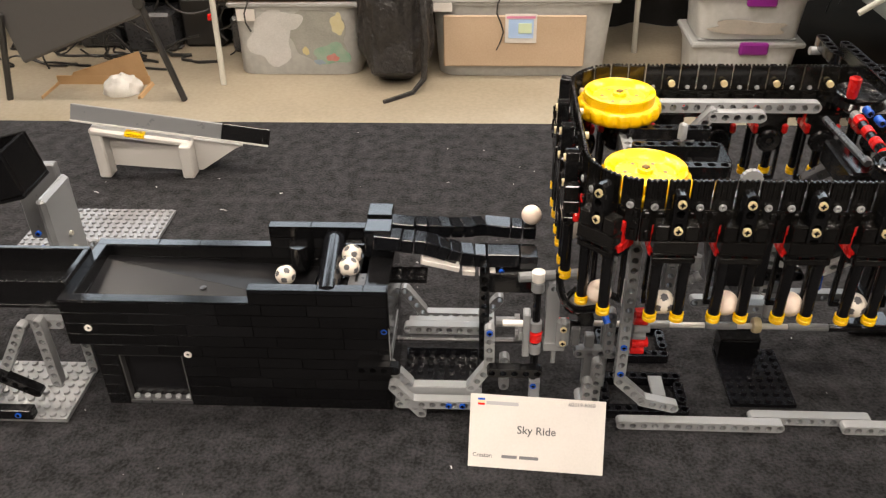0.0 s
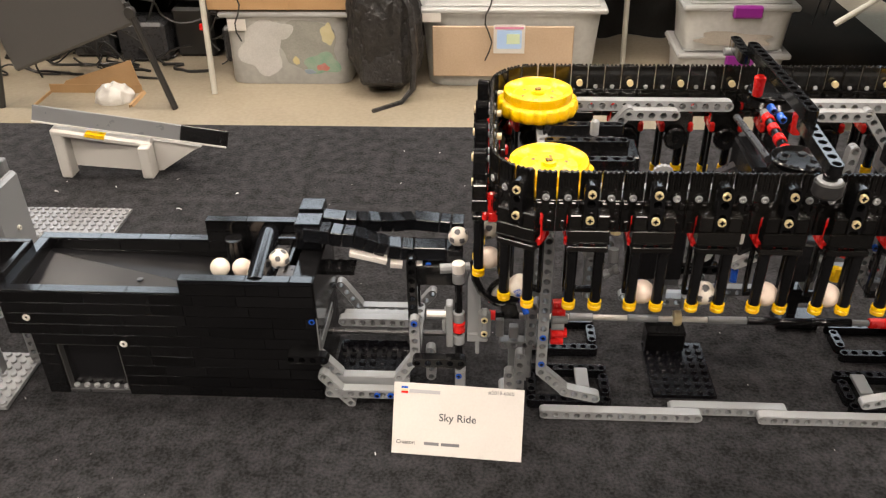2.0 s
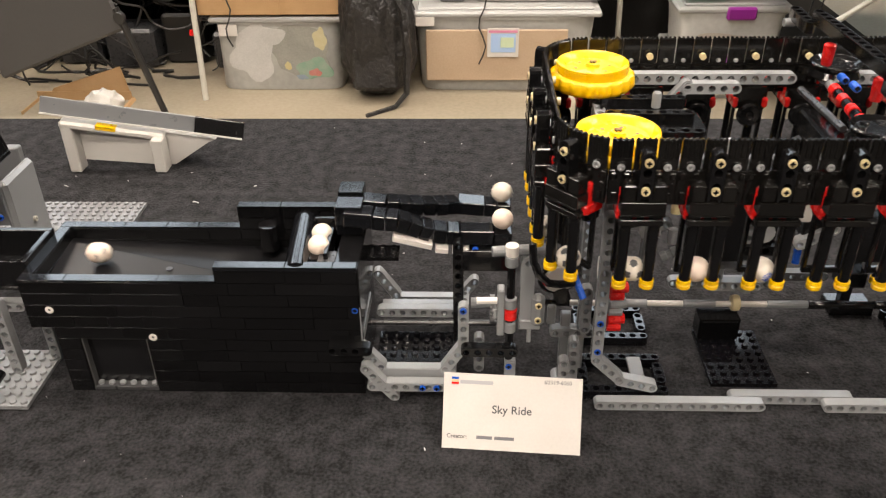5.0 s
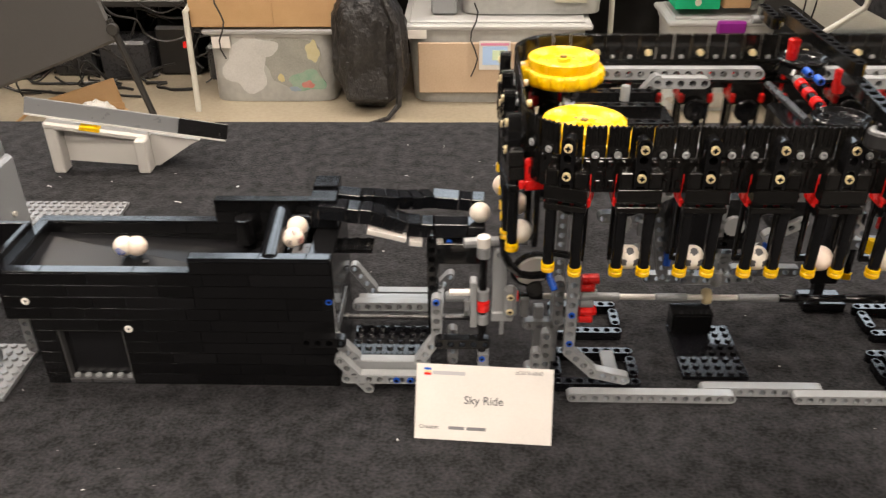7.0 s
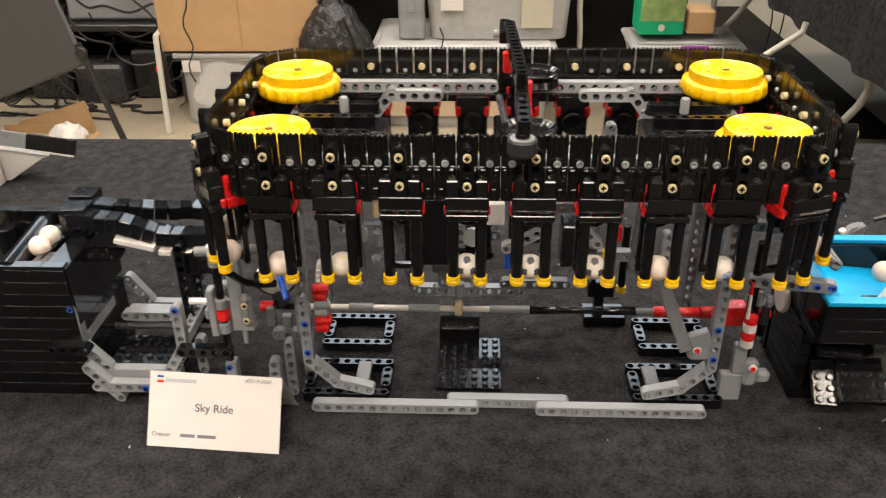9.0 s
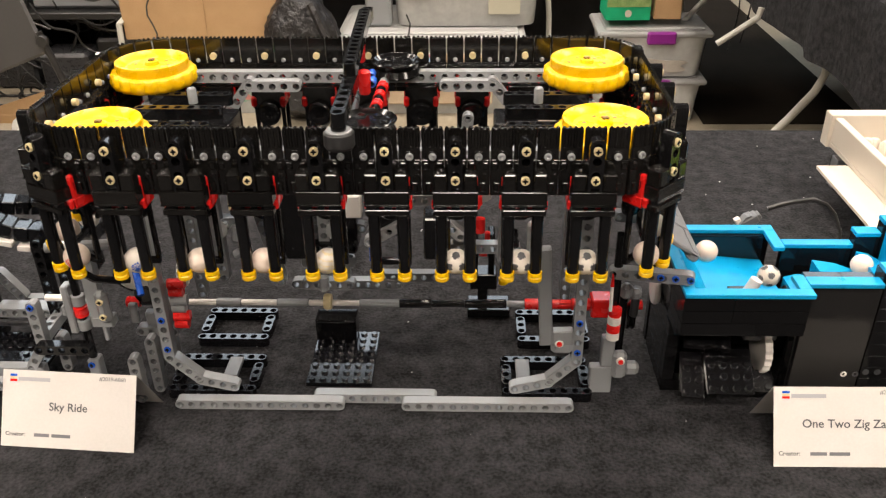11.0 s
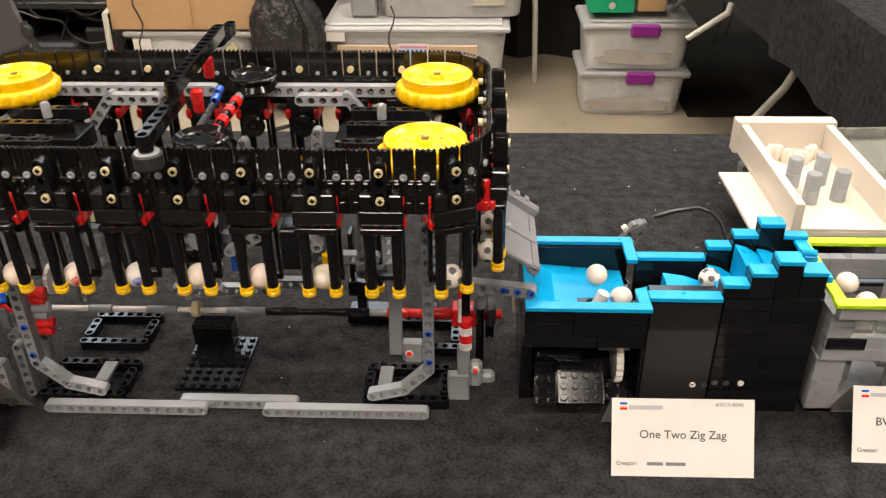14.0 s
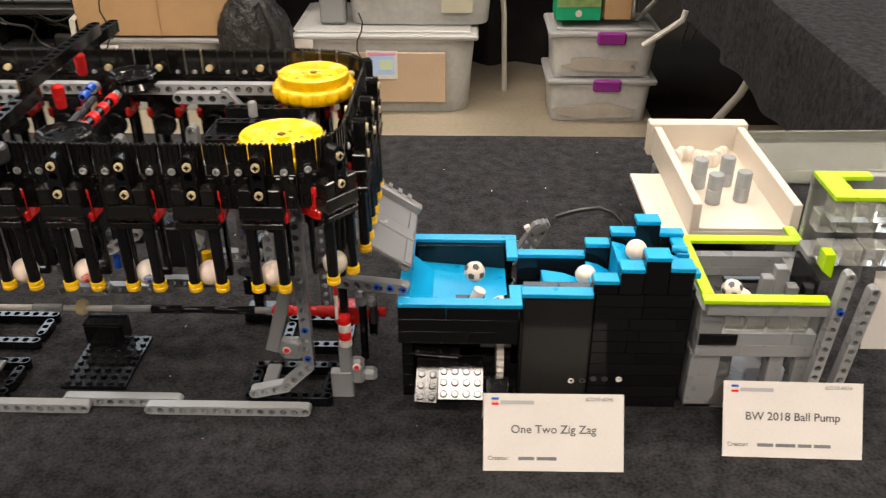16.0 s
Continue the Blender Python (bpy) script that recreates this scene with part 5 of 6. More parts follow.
# ---------- name cards ----------
PALEINK = plastic("pale_grey_ink", (0.36, 0.36, 0.38), 0.6)
def name_card(x, y, rz, title, bars, number, lean=30):
    t = thing("tent_card", "folded white card with a printed title", "card", mm(x, y, 0, 0, 0, rz), group="name cards")
    base = t.matrix_basis
    W, Hh = 92, 51
    sn, cs = math.sin(radians(lean)), math.cos(radians(lean))
    v = [(0, 0, 0.2), (W, 0, 0.2), (W, Hh * sn, Hh * cs), (0, Hh * sn, Hh * cs), (W, 2 * Hh * sn, 0.2), (0, 2 * Hh * sn, 0.2)]
    s = Shape().add(v + [(a, b + 0.35, c - 0.1) for a, b, c in v], [(0, 1, 2, 3), (3, 2, 4, 5), (9, 8, 7, 6), (11, 10, 8, 9), (0, 6, 7, 1), (5, 4, 10, 11)])
    part("card", s, CARD, t, "", base)
    face = base @ mm(0, 0, 0.2) @ pose(0, 0, 0, 90 - lean) @ mm(0, 0, 0.15)
    letters(title, 7.7, INK, t, face @ mm(W * 0.5, 25, 0), "title", 0.07, "CENTER")
    letters("Creator:", 3.9, INK, t, face @ mm(3, 7.2, 0), "caption", 0.05)
    xx = 23
    for w in bars:
        part("name_bar", Shape().box(xx, xx + w, 7.2, 9.4, 0, 0.05), GREYINK, t, "", face)
        xx += w + 1.6
    letters(number, 3.7, GREYINK, t, face @ mm(W - 7, 46.4, 0), "number", 0.02, "RIGHT")
    for k, c in enumerate((RED, TAN, BLUE)):
        part("logo", Shape().box(5.2, 10, 43.4 + 1.7 * k, 44.9 + 1.7 * k, 0, 0.06), c, t, "", face)
    part("logo_bar", Shape().box(11, 33, 43.9, 46.4, 0, 0.05), PALEINK, t, "grey brand mark", face)
    return t


name_card(85, 457, -3.6, "Sky Ride", (10.5, 13), "#2019-6060")
name_card(591.5, 446, 0.4, "One Two Zig Zag", (10.5, 13), "#2019-6046")
name_card(752, 463, -1.0, "BW 2018 Ball Pump", (10.5, 13, 9, 11), "#2018-6036")

# ---------- bright blue stair box ----------
STUDGREY = [plastic("shiny_dark_plate", (0.006, 0.006, 0.007), 0.06, edge=0.0006)] * 2
zz = thing("stair_lift", "black toy-brick box with a bright blue ball stair on top", "toy machine", mm(635, 550, 0))
rng = random.Random(9)
for k in range(10):
    z = 9.6 * k
    if k < 6:
        course(zz, 534, 1, 521, 8, z, 9.6, BLACK, rng)
        course(zz, 590, 1, 523, 8, z, 9.6, BLACK, rng) if k < 1 else None
    course(zz, 618, 6, 520, 8, z, 9.6, BLACK, rng)
    course(zz, 666, 8, 512, 8, z, 9.6, BLACK, rng)
    course(zz, 534, 10, 582, 8, z, 9.6, BLACK, rng)
    if k < 6:
        course(zz, 614, 14, 560, 8, z, 9.6, BLACK, rng)
    course_y(zz, 534, 8, 529, 6, z, 9.6, BLACK, rng)
    course_y(zz, 726, 8, 520, 5, z, 9.6, BLACK, rng)
course(zz, 534, 10, 521, 8, 0, 9.6, BLACK, rng)
for k in range(3):
    course(zz, 534, 10, 496, 8, 66 + 9.6 * k, 9.6, BLACK, rng)
    course_y(zz, 534, 8, 504, 3, 66 + 9.6 * k, 9.6, BLACK, rng)
part("tray_underside", Shape().box(534, 615, 504, 582, 60, 66, 0.4), BLACK, zz)
# the name card's reflection in the black wall, put in as a paler panel
part("panel", Shape().box(618, 664, 509.6, 511.8, 12, 94.8, 0.3), plastic("card_reflection_tone", (0.013, 0.0125, 0.0125), 0.14, grain=0.01), zz, "paler patch for the name card reflection")
for x in (654, 688):
    pin(WHITE, zz, x, 509.8 if x < 660 else 512, 25, "y", "pin", 2.2, 0.8, "white pin end")
for x in (662, 670, 678):
    pin(DARK, zz, x, 509.8 if x < 664 else 512, 25, "y", "pin", 2.2, 0.4)
for nx, ny, x, y, z, rx, ry in ((4, 2, 543, 512, 44, 41, 5), (2, 4, 543, 501, 10, 40, 4.4), (4, 4, 560, 499, 14, 39, 0), (2, 2, 594, 512, 6, 38, 4)):
    part("stud_plate", studded(nx, ny, mi=1, n=12).move(Matrix.Translation((x, y, z)) @ pose(0, 0, 0, rx, ry, 0)), STUDGREY, zz, "shiny dark studded plate")
part("white_gear", Shape().lathe([(2, -2.5), (17, -2.5), (17, 2.5), (2, 2.5)], (604, 533, 30), axis="x", n=40, teeth=20, amp=0.07), WHITE, zz)
part("axle", Shape().tube([(590, 532, 40), (612, 532, 40)], 3, 8), GREY, zz)
part("inner_back", Shape().box(543, 616, 574, 580, 2, 66), BLACK2, zz)
part("side_disc", Shape().lathe([(2, -2), (11, -2), (12, 0), (11, 2), (2, 2)], (531, 560, 62), axis="x", n=24), WHITE, zz, "pale wheel on the side")


def rim(x0, x1, y0, y1, z, h=3.2, name="rim_tile", mat=None):
    part(name, Shape().box(x0 + 0.1, x1 - 0.1, y0, y1, z - h, z, 0.35), mat or CYAN, zz)


for x0, x1, y0, y1, z in ((534, 616, 495, 503, 98.4), (534, 542, 503, 581, 98.4), (534, 616, 581, 589, 98.4), (608, 616, 556, 581, 98.4), (608, 616, 503, 520, 98.2), (616, 664, 508, 518, 98.4),
                          (616, 664, 560, 568, 98.4), (663.5, 680.5, 511, 522, 107.6), (680.5, 696.5, 511, 524, 116.6), (696.5, 713, 512, 526, 125), (713, 729.5, 512, 526, 117),
                          (664, 681, 560, 570, 107.6), (681, 698, 560, 570, 117), (698, 715, 560, 572, 126), (715, 732, 560, 568, 117), (722, 731, 536, 560, 114)):
    rim(x0, x1, y0, y1, z)
for x0, x1, z, y0, y1 in ((663.5, 680.5, 104.3, 512, 524), (680.5, 696.5, 113.3, 512, 526), (696.5, 713, 121.7, 513, 528), (713, 729.5, 113.7, 513, 528), (664, 681, 104.3, 560.5, 569), (681, 698, 113.7, 560.5, 569), (698, 715, 122.7, 560.5, 571), (715, 731.6, 113.7, 560.5, 567.5), (723, 730.6, 110.7, 536.5, 560)):
    part("stair_wall", Shape().box(x0 + 0.1, x1 - 0.1, y0, y1, 60 if y0 > 530 else 96.2, z, 0.3), BLACK, zz)
part("lip", Shape().box(729.6, 733.5, 514, 522, 108, 112.5, 0.4), CYAN, zz)
part("hinge_roll", Shape().tube([(718, 536, 118.5), (728, 534, 118.5)], 2.4, 10), CYAN, zz)
part("channel_wall", Shape().box(616, 665.6, 512, 519.8, 0.2, 95, 0.3), BLACK, zz)
part("channel_back", Shape().box(616, 664, 561, 567, 60, 95, 0.3), BLACK, zz)
part("tray_floor", Shape().add([(542, 503, 83), (608, 503, 79), (608, 577, 76), (542, 577, 82), (542, 503, 76), (608, 503, 74), (608, 577, 72), (542, 577, 76)],
                               [(0, 1, 2, 3), (7, 6, 5, 4), (0, 4, 5, 1), (1, 5, 6, 2), (2, 6, 7, 3), (3, 7, 4, 0)]), CYAN, zz, "bright blue sloping tray floor")
part("tray_back", Shape().box(543, 608, 577.2, 580.8, 70, 95.1, 0.2), BLACK, zz)
part("tray_corner", Shape().prism([(542, 84), (556, 84), (542, 97)], [], 503.2, 560), CYAN, zz, "bright blue curved slope")
pipe = part("ball_stop", Shape().lathe([(2.2, 9), (4.2, 9), (4.2, -6), (2.2, -6)][::-1], n=16).box(-9, -1, -3, 3, -10, -5, 1), WHITE, zz, "white pipe end in the tray", mm(583, 526, 82, 0, 22))
# openings are black pieces on the floor, their shade put into the colour
part("opening", Shape().box(572, 592, 508, 532, 79.6, 81.8, 0.2), BLACK, zz)
part("corner_opening", Shape().prism([(594, 79), (607.5, 79), (607.5, 88)], [], 516, 524), BLACK, zz)
STEPS = []
for x0, x1, y0, y1, za, zb in ((616, 632, 520, 550, 78, 80), (632, 663, 520, 548, 90, 82), (663.5, 680.5, 524, 554, 102, 95), (681, 697, 526, 556, 109, 102), (697, 713.5, 528, 558, 113, 107), (713.6, 724, 528, 536, 110, 108)):
    STEPS.append(part("stair_slope", Shape().prism([(x0, 70), (x1 - 0.3, 70), (x1 - 0.3, zb), ((x0 + x1) / 2, (za + zb) / 2 + 1.5), (x0, za)], [], y0, y1), CYAN, zz, "bright blue stair wedge"))

# cable with a plug behind
cab = thing("cable", "black flat cable with a clear grey plug", "cable", mm(640, 711, 0))
part("wire", Shape().tube([(660, 711, 49), (671, 711, 53), (682, 711, 56), (698, 711, 58.5), (710, 710, 54), (718, 708, 46), (724, 704, 32), (726, 698, 14), (727, 690, 3)], [2.2, 2.2, 2.2, 1.9, 1.6, 1.4, 1.4, 1.4, 1.4], 6), LACQUER, cab)
plugm = along((646, 711, 38), (659, 712, 46))
part("plug", Shape().box(-8, 7, -5.5, 5.5, -3.5, 4.5, 1).box(-4, 3, -4.5, 4.5, 4.4, 6, 0.4).box(7, 9.5, -4, 4, -2, 3, 0.4), GREY2, cab, "", plugm)
part("clip", Shape().box(-12, -7, -3, 3, 2, 8, 0.6), WHITE, cab, "", plugm)
for dy in (0, 9):
    beam(6, GREY2, cab, along((622 + dy, 706 + dy * 0.3, 6), (643 + dy * 0.8, 710 + dy * 0.3, 41 - dy * 0.3)), "brace")

# ---------- grey and lime ball pump ----------
PUMPGREY = plastic("pump_grey_plastic", (0.24, 0.245, 0.25), 0.28)
pu = thing("ball_pump", "grey toy-brick ball pump with lime green edging", "toy machine", mm(785, 550, 0))
rng = random.Random(13)
for k in range(4):
    z = 48 + 9.6 * k
    course(pu, 737, 10, 510, 8, z, 9.6, PUMPGREY if k != 1 else GREY, rng) if k < 2 else course(pu, 737, 2, 510, 8, z, 9.6, PUMPGREY, rng)
    course(pu, 737, 11, 581, 8, z, 9.6, PUMPGREY, rng)
    course_y(pu, 737, 8, 518, 8, z, 9.6, PUMPGREY, rng)
    course_y(pu, 812, 8, 518, 8, z, 9.6, PUMPGREY, rng)
for k in range(4):
    part("window_brick", Shape().box(754 + 14.4 * k, 767.6 + 14.4 * k, 511, 517, 68, 86, 0.8), CLEAR, pu, "clear brick")
part("black_strip", Shape().box(738, 764, 508.8, 510.4, 58, 67, 0.3), BLACK, pu)
for x0, x1, y0, y1 in ((736, 756, 512, 540), (790, 800, 512, 524), (808, 820, 512, 524), (736, 750, 560, 588), (806, 820, 560, 588)):
    part("pillar", Shape().box(x0, x1, y0, y1, 0, 48, 0.4), PUMPGREY, pu)
part("base_plate", Shape().box(736, 822, 512, 588, 0.2, 4, 0.4), PUMPGREY, pu)
part("motor", Shape().box(756, 776, 540, 570, 5, 30, 1).box(766, 776, 526, 540, 36, 48, 1), GREY, pu)
part("pump_floor", Shape().box(745, 812, 518, 581, 66, 70, 0.3), DARK, pu)
for x0, x1, y0, y1 in ((734, 816, 501, 509.5), (735, 743, 509.5, 581), (737, 826, 581, 589.5), (818, 826, 589.5, 604)):
    part("rim_tile", Shape().box(x0, x1, y0, y1, 96.6, 99.8, 0.4), LIME, pu, "lime green edge tile")
part("front_lip", Shape().box(738, 817, 503, 509.6, 86.5, 96.5, 0.4), PUMPGREY, pu)
for x, y, z in ((790, 545, 92), (798, 545, 100), (806, 540, 88)):
    part("lift_block", Shape().box(x - 4, x + 4, y - 4, y + 4, 70, z, 0.5), PUMPGREY, pu)
part("paddle", Shape().box(766, 796, 560, 566, 76, 79, 0.5), BLACK, pu)
part("rack", Shape().box(812, 815, 520, 560, 80, 104, 0.4), BLACK, pu, "", None)
for a, b in (((816, 504, 6), (824, 504, 118)), ((838, 512, 6), (846, 512, 94))):
    beam(13 if a[0] > 820 else 15, PUMPGREY, pu, along(a, b), "slanted_beam", "grey beam with holes")
pin(BLUE, pu, 823, 500, 92)
rng = random.Random(4)
for k in range(12):
    x, y, z = 824 + 14 * (k % 4), 545 + 17 * (k // 4 % 2), 100 + 17 * (k // 4)
    part("clear_brick", Shape().box(x, x + 13.4, y, y + 15.4, z, z + rng.uniform(14, 16.6), 0.9), CLEAR, pu, "clear stacked brick")
part("clear_core", Shape().box(822, 880, 560, 584, 92, 100, 1), PUMPGREY, pu)
part("core_wall", Shape().box(826, 878, 588, 594, 60, 150, 1), PUMPGREY, pu)
for x0, x1, y0, y1 in ((822, 838, 543, 584), (838, 900, 543, 555), (838, 860, 575, 584)):
    part("rim_tile", Shape().box(x0, x1, y0, y1, 151.5, 155, 0.4), LIME, pu, "lime green edge tile")
part("lime_wedge", Shape().prism([(814, 112), (821, 106), (821, 124), (814, 124)], [], 520, 530), LIME, pu)

# ---------- white sloping tray behind ----------
CLEARPEG = plastic("grey_clear_plastic", (0.30, 0.32, 0.33), 0.1)
wt = thing("peg_tray", "cream-white toy-brick tray with clear pegs", "toy machine", mm(840, 830, 0))
part("plate", Shape().box(748, 872, 702, 832, 33, 36.6, 0.4), BONE, wt)
part("floor", Shape().box(778, 873, 700, 890, 37, 42, 0.6), BONE, wt)
for b in ((778, 786, 700, 880), (865, 873, 700, 880)):
    part("wall", Shape().box(*b, 42, 69, 0.7), BONE, wt)
part("back_wall", Shape().box(774, 877, 880, 896, 36, 72, 0.9), BONE, wt)
part("front_edge", Shape().box(786.4, 864.6, 700, 708, 42, 45, 0.4), BONE, wt)
for x, y in ((786, 760), (866, 860), (786, 860), (866, 712)):
    part("pillar", Shape().box(x - 8, x + 8, y - 8, y + 8, 0.2, 33, 0.6), GREY2, wt)
# the shade in the gaps is a dark slab lying on the floor
part("floor_slot", Shape().box(792, 802, 846, 868, 42.2, 42.8, 0).box(846, 858, 858, 874, 42.2, 42.8, 0), BLACK2, wt, "dark slab drawn as a gap in the floor")
for x, y in ((806, 790), (834, 796), (812, 756), (840, 762)):
    part("clear_peg", Shape().lathe([(0.1, 72), (6.4, 72), (7, 71), (7, 57.6), (6.4, 57), (7, 56.4), (7, 42.2)][::-1], (x, y, 0), n=18), CLEARPEG, wt, "clear stacked round peg")
for k in range(8):
    x, y = 798 + 7 * k, 848 + 9 * math.sin(k * 1.1)
    part("bumper", Shape().lathe([(0.1, 56), (3.4, 56), (5.6, 53), (5.8, 42.2)][::-1], (x, y, 0), n=12), BONE, wt)

# clear moulded lid and a sheet of paper farther along the table
LIDCLEAR = clear("greenish_clear_plastic", (0.80, 0.82, 0.74), 0.12, 0.85)
lid_at = mm(1030, 945, 0.5, 0, 0, 2)
ld = thing("clear_lid", "clear moulded plastic lid on the cloth", "lid", lid_at)
part("floor", Shape().box(-117, 117, -54, 53, 0, 3, 1), LIDCLEAR, ld, "", lid_at)
for b in ((-124, -118, -58, 58), (118, 124, -58, 58), (-117.6, 117.6, 54, 58), (-117.6, 117.6, -58, -55)):
    part("wall", Shape().box(*b, 0, 17, 1), LIDCLEAR, ld, "", lid_at)
solid("paper_card", Shape().box(0, 70, 0, 0.6, 0, 62), CARD, "upright white paper card", "card", m=mm(869, 545, 30, -8))


# ---------- balls ----------
def ball_mesh(kind):
    bm = bmesh.new()
    bmesh.ops.create_icosphere(bm, subdivisions=4, radius=7.4)
    dirs = []
    g = (1 + 5 ** 0.5) / 2
    for a in (-1, 1):
        for b in (-g, g):
            dirs += [Vector((0, a, b)), Vector((a, b, 0)), Vector((b, 0, a))]
    dirs = [d.normalized() for d in dirs]
    s = Shape()
    s.v = [tuple(v.co) for v in bm.verts]
    for f in bm.faces:
        n = f.calc_center_median().normalized()
        k = 0
        if kind == "soccer":
            k = 1 if max(n.dot(d) for d in dirs) > 0.952 else 0
        elif kind in ("red", "blue", "yellow"):
            q = math.sin(n.x * 26) * math.sin(n.z * 26)
            k = 1 if n.dot(Vector((0.35, -0.9, -0.2)).normalized()) > 0.87 and q > -0.2 else 0
        elif kind == "striped":
            k = 1 if abs(n.x) < 0.55 and math.sin(n.z * 16 + n.x * 3) > 0.72 and n.y < 0 else 0
        s.f.append(tuple(v.index for v in f.verts))
        s.mi.append(k)
    bm.free()
    ink = {"soccer": INK, "red": RED, "blue": BLUE, "yellow": YELLOW, "striped": TAN}.get(kind, INK)
    return s.mesh("ball", [PINK if kind in ("plain", "red") else BALLWHITE, ink], 60)


BM = {k: ball_mesh(k) for k in ("soccer", "plain", "red", "blue", "yellow", "striped")}
LABELS = {"soccer": "white mini ball with black spots", "plain": "plain cream mini ball", "red": "cream mini ball with a red print", "blue": "white mini ball with a blue print",
          "yellow": "white mini ball with a yellow print", "striped": "white mini ball with tan stripes"}


def ball(kind):
    return solid("ball", BM[kind], None, LABELS[kind], "ball", "mini balls")


# which ball rides in which carrier
LOAD = {8: "plain", 7: "soccer", 6: "plain", 5: "plain", 4: "soccer", 3: "plain", 2: "plain", 1: "soccer", 0: "plain", -2: "blue", -3: "plain", -4: "soccer", -5: "soccer", -6: "soccer", -8: "striped",
        -9: "plain", -10: "plain", -11: "blue", -12: "red", -13: "plain", -14: "soccer", -15: "plain", -16: "blue", -17: "yellow"}
PICK, DROP = -116.0, LA + ARC + 52.0
RIDERS = [(ball(k), i) for i, k in LOAD.items()]


def when(i, u):
    """When carrier i reaches u on the chain."""
    ts = np.arange(0, 16.001, 0.05)
    us = np.array([advance(t) + i * PITCH for t in ts])
    if us[0] >= u:
        return -1.0 - (us[0] - u) / 38.0
    if us[-1] < u:
        return 16.0 + (u - us[-1]) / 38.0
    return float(ts[int(np.argmax(us >= u))])


def along_stairs(d):
    """A ball on the stairs, d seconds after it enters the channel: it is lifted a step each half second, then rolls into the pump."""
    keys = [(-0.12, (628, 540, 80)), (0.0, (640, 540, 95)), (0.2, (642, 540, 95)), (0.4, (662, 540, 94)), (0.8, (663, 540, 94)), (1.0, (673, 540, 113)), (1.3, (675, 540, 113)), (1.5, (695, 540, 114.5)),
            (1.8, (695, 540, 115)), (2.0, (710, 540, 123)), (2.3, (711, 540, 123)), (2.4, (740, 540, 108)), (2.55, (764, 540, 84)), (3.1, (778, 540, 80)), (3.4, (782, 534, 77)), (3.8, (784, 540, 50)), (60, (788, 545, 16))]
    for (a, p), (b, q) in zip(keys, keys[1:]):
        if d <= b:
            return Vector(p).lerp(Vector(q), max(0, (d - a) / (b - a)))
    return Vector(keys[-1][1])


# the moment at which each ball comes out at the foot of the stairs
ENTRY, free = {}, [-2.2, -1.2, -0.2] + [0.9 + k for k in range(7)] + [8.3, 9.3, 10.4, 11.5, 13.4, 14.4, 15.4, 16.4, 17.4, 18.4, 19.4, 20.4, 21.4] + [22.4 + k for k in range(40)]
for i in sorted(LOAD, key=lambda q: when(q, DROP)):
    slot = next(f for f in free if f >= when(i, DROP) + 1.2)
    free = [f for f in free if f > slot]
    ENTRY[i] = slot


# the lift brings one or two balls to the track in each cycle; each ball waits at the track's end for its carrier
LIFT, CYCLE = 0.85, 1.87
TURN, RAIL = {}, {}
for i in sorted(LOAD, key=lambda q: when(q, PICK)):
    k = math.floor((when(i, PICK) - 0.45 - LIFT) / CYCLE)
    RAIL[i] = sum(1 for q in TURN.values() if q == k) % 2
    TURN[i] = k


def ball_place(i, t, tp, td):
    """A ball's centre in mm: hopper, lift, track, carrier, blue tray, stairs, pump."""
    if t < tp:
        up = LIFT + CYCLE * TURN[i]
        b = RAIL[i]
        rail = [(24, 557, 134), (80, 559, 122), (129, 562, 117)] if b else [(24, 576, 136), (80, 583, 129), (129, 589, 124)]
        wait = max(0.43, tp - up - 0.2)
        keys = [(-40, (-176, 556, 14)), (-3.5, (-190, 570, 70)), (-3.4, (-184, 550, 95)), (-3.05, (-70 - 16 * b, 552, 93)), (-2.9, (-52 + 17 * b, 554, 91)), (-1.9, (-51 + 17 * b, 553, 91)),
                (-1.6, (-1, 538 + 16 * b, 109)), (-0.55, (-1, 540 + 16 * b, 109)), (-0.15, (-1, 550 + 15 * b, 139)), (0.0, (8, 558 + 15 * b, 139)), (0.1, rail[0]), (0.25, rail[1]), (0.42, rail[2]), (wait, rail[2])]
        keys += [(tp - up, (152, 548, 146.5))]
        d = t - up
        for (a, p), (c, q) in zip(keys, keys[1:]):
            if d <= c:
                return Vector(p).lerp(Vector(q), max(0, min(1, (d - a) / max(1e-3, c - a))))
        return Vector(keys[-1][1])
    if t > td:
        d = t - td
        into = ENTRY[i]
        if t > into - 0.12:
            return along_stairs(t - into)
        keys = [(0.0, None), (0.25, (540, 544, 128)), (0.5, (560, 536, 100)), (0.8, (584, 540, 96)), (1.3, (594, 540, 95)), (1.6, (602, 522, 86)), (1.9, (606, 522, 66)), (60, (622, 540, 66))]
        x, y, _ = on_loop(DROP)
        keys[0] = (0.0, (x, y, 150))
        for (a, p), (b, q) in zip(keys, keys[1:]):
            if d <= b:
                return Vector(p).lerp(Vector(q), (d - a) / (b - a))
        return Vector(keys[-1][1])
    x, y, h = on_loop(advance(t) + i * PITCH)
    k = Vector((x, y, 146.5)) + (pose(0, 0, 0, 0, 0, h) @ Vector((0, -2, 0)))
    return k


# spare balls that stay in the tray, and the one in the pump
for x, y, z, k in ((772, 538, 77.5, "plain"),):
    solid("ball", BM[k], None, LABELS[k], "ball", "mini balls", m=mm(x, y, z, 40, 20, 70))


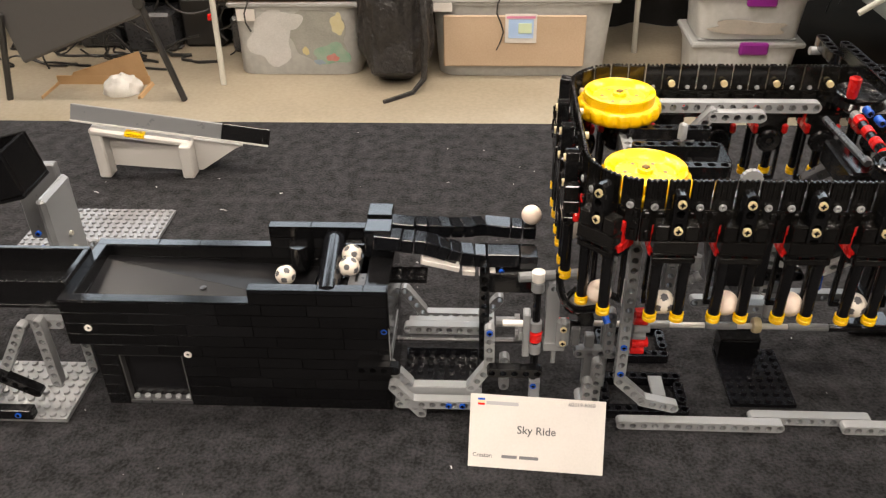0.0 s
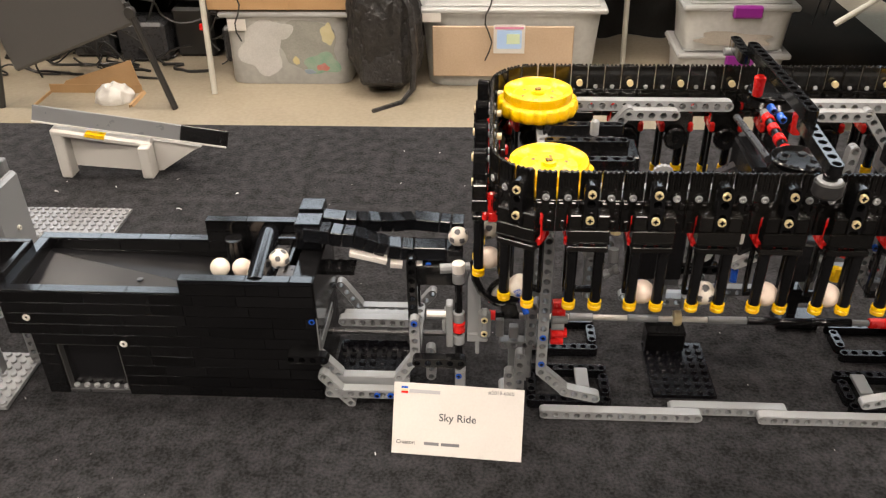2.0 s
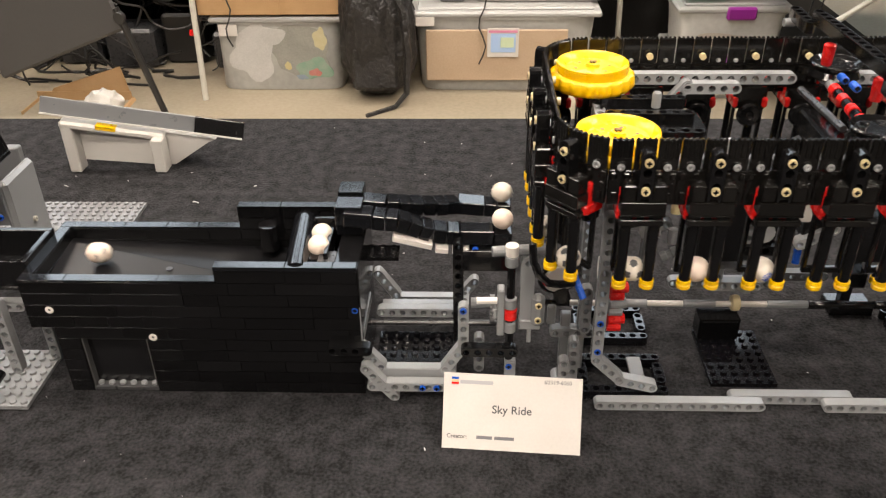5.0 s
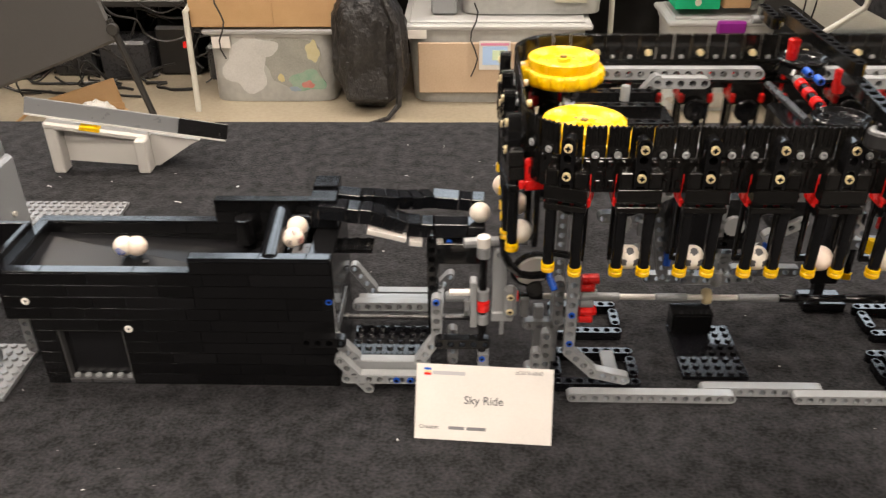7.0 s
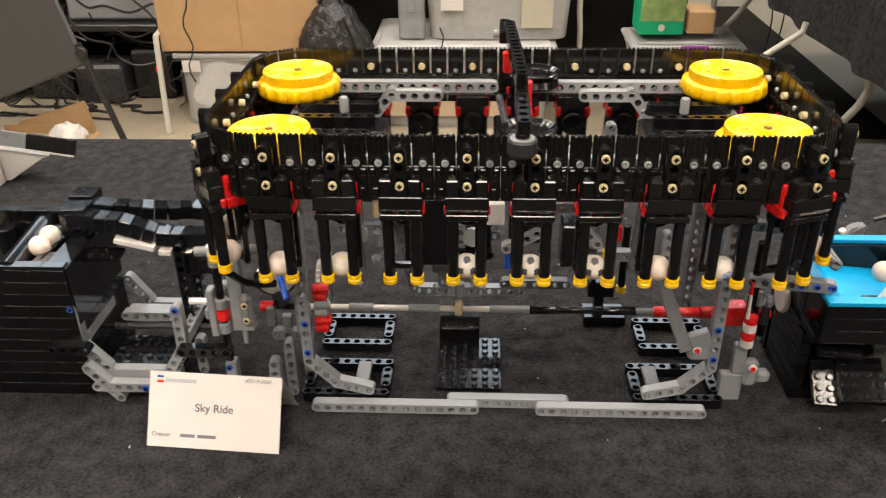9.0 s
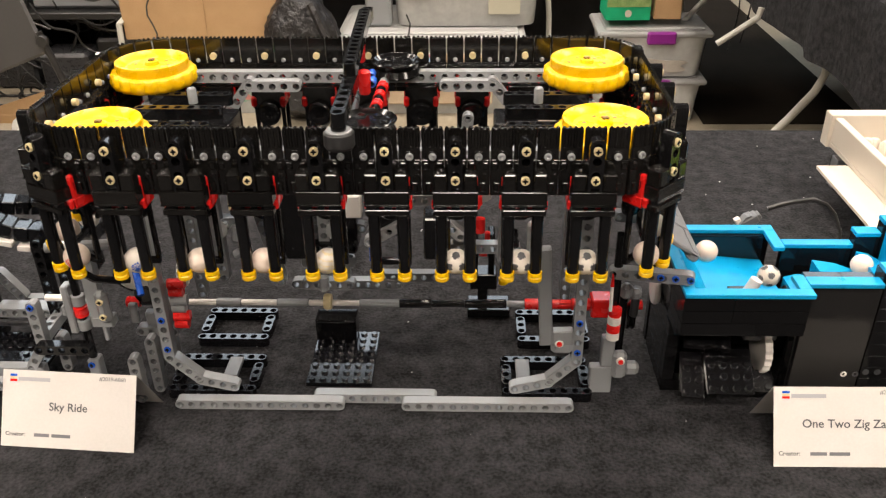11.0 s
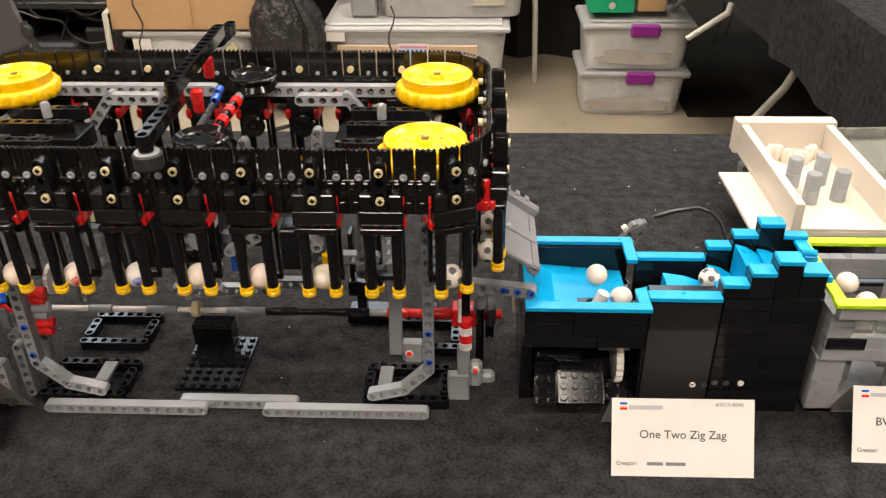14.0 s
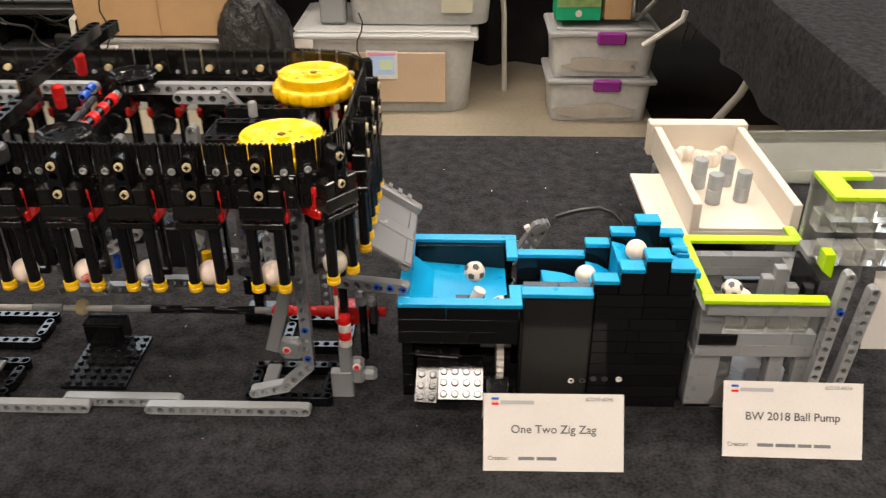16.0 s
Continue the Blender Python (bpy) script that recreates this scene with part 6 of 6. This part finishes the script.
# ---------- movement ----------
def motions():
    ts = [a for a, _ in ADVANCE]
    inv = conv.matrix_basis.inverted()
    for ob, i in CARRIERS:
        rows = []
        for t in ts:
            x, y, h = on_loop(advance(t) + i * PITCH)
            rows.append((t, inv @ mm(x, y, 0, 0, 0, h)))
        walk(ob, rows)
    for ob, off in LINKS:
        rows = []
        for t in ts:
            x, y, h = on_loop(advance(t) + off)
            rows.append((t, inv @ mm(x, y, 208, 0, 0, h)))
        walk(ob, rows)
    for ob, x, y, z in WHEELS:
        walk(ob, [(t, inv @ mm(x, y, z, 0, 0, math.degrees((advance(t) - advance(0)) / RC))) for t in ts])
    for k, (ob, x, y, z) in enumerate(GEARS):
        walk(ob, [(t, inv @ mm(x, y, z, 0, (1 if k % 2 else -1) * 70 * t)) for t in [0.8 * q for q in range(21)]])
    walk(swing, [(t, inv @ mm(448, 503, 60, 0, -90 + a)) for t, a in ((0, -30), (4, -28), (6.5, -28), (7.5, -29), (8.2, -29), (9, -22), (9.5, -14), (10.5, -4), (12, -3), (13, 0), (14.5, 2), (15.2, 6), (15.8, 14), (16, 16))])
    hinv = hop.matrix_basis.inverted()
    rows = [(0.0, 101)]
    for k in range(9):
        up = LIFT + CYCLE * k
        rows += [(up - 0.55, 101), (up - 0.15, 131), (up + 0.1, 131), (up + 0.5, 101)]
    walk(scoop, [(t, hinv @ mm(-1, 549, z)) for t, z in rows if t < 15.95] + [(16.0, hinv @ mm(-1, 549, 101))])
    zinv = zz.matrix_basis.inverted()
    for k, ob in enumerate(STEPS):
        if k in (1, 2, 3, 4, 5):
            up = 1 if k in (2, 4) else -1
            walk(ob, [(0.25 * q, zinv @ mm(0, 0, 4.2 * up * (0, 0, 1, 0)[q % 4] - 4.2 * up * (1, 0, 0, 0)[q % 4] - 1)) for q in range(65)])
    walk(pipe, [(0.25 * q, zinv @ mm(583 + 2.5 * math.sin(q * 1.6), 526, 82 + 1.5 * math.cos(q * 1.6), 0, 22)) for q in range(65)])
    for ob, i in RIDERS:
        tp, td = when(i, PICK), when(i, DROP)
        rows = []
        for q in range(0, 81):
            t = 0.2 * q
            p = ball_place(i, t, tp, td)
            if tp <= t <= td:
                turn = on_loop(advance(t) + i * PITCH)[2]
            else:
                turn = (on_loop(PICK)[2] + 120 * (t - tp)) if t < tp else (on_loop(DROP)[2] + 120 * (t - td))
            rows.append((t, mm(*p, 0, 0, turn)))
        walk(ob, rows)


motions()
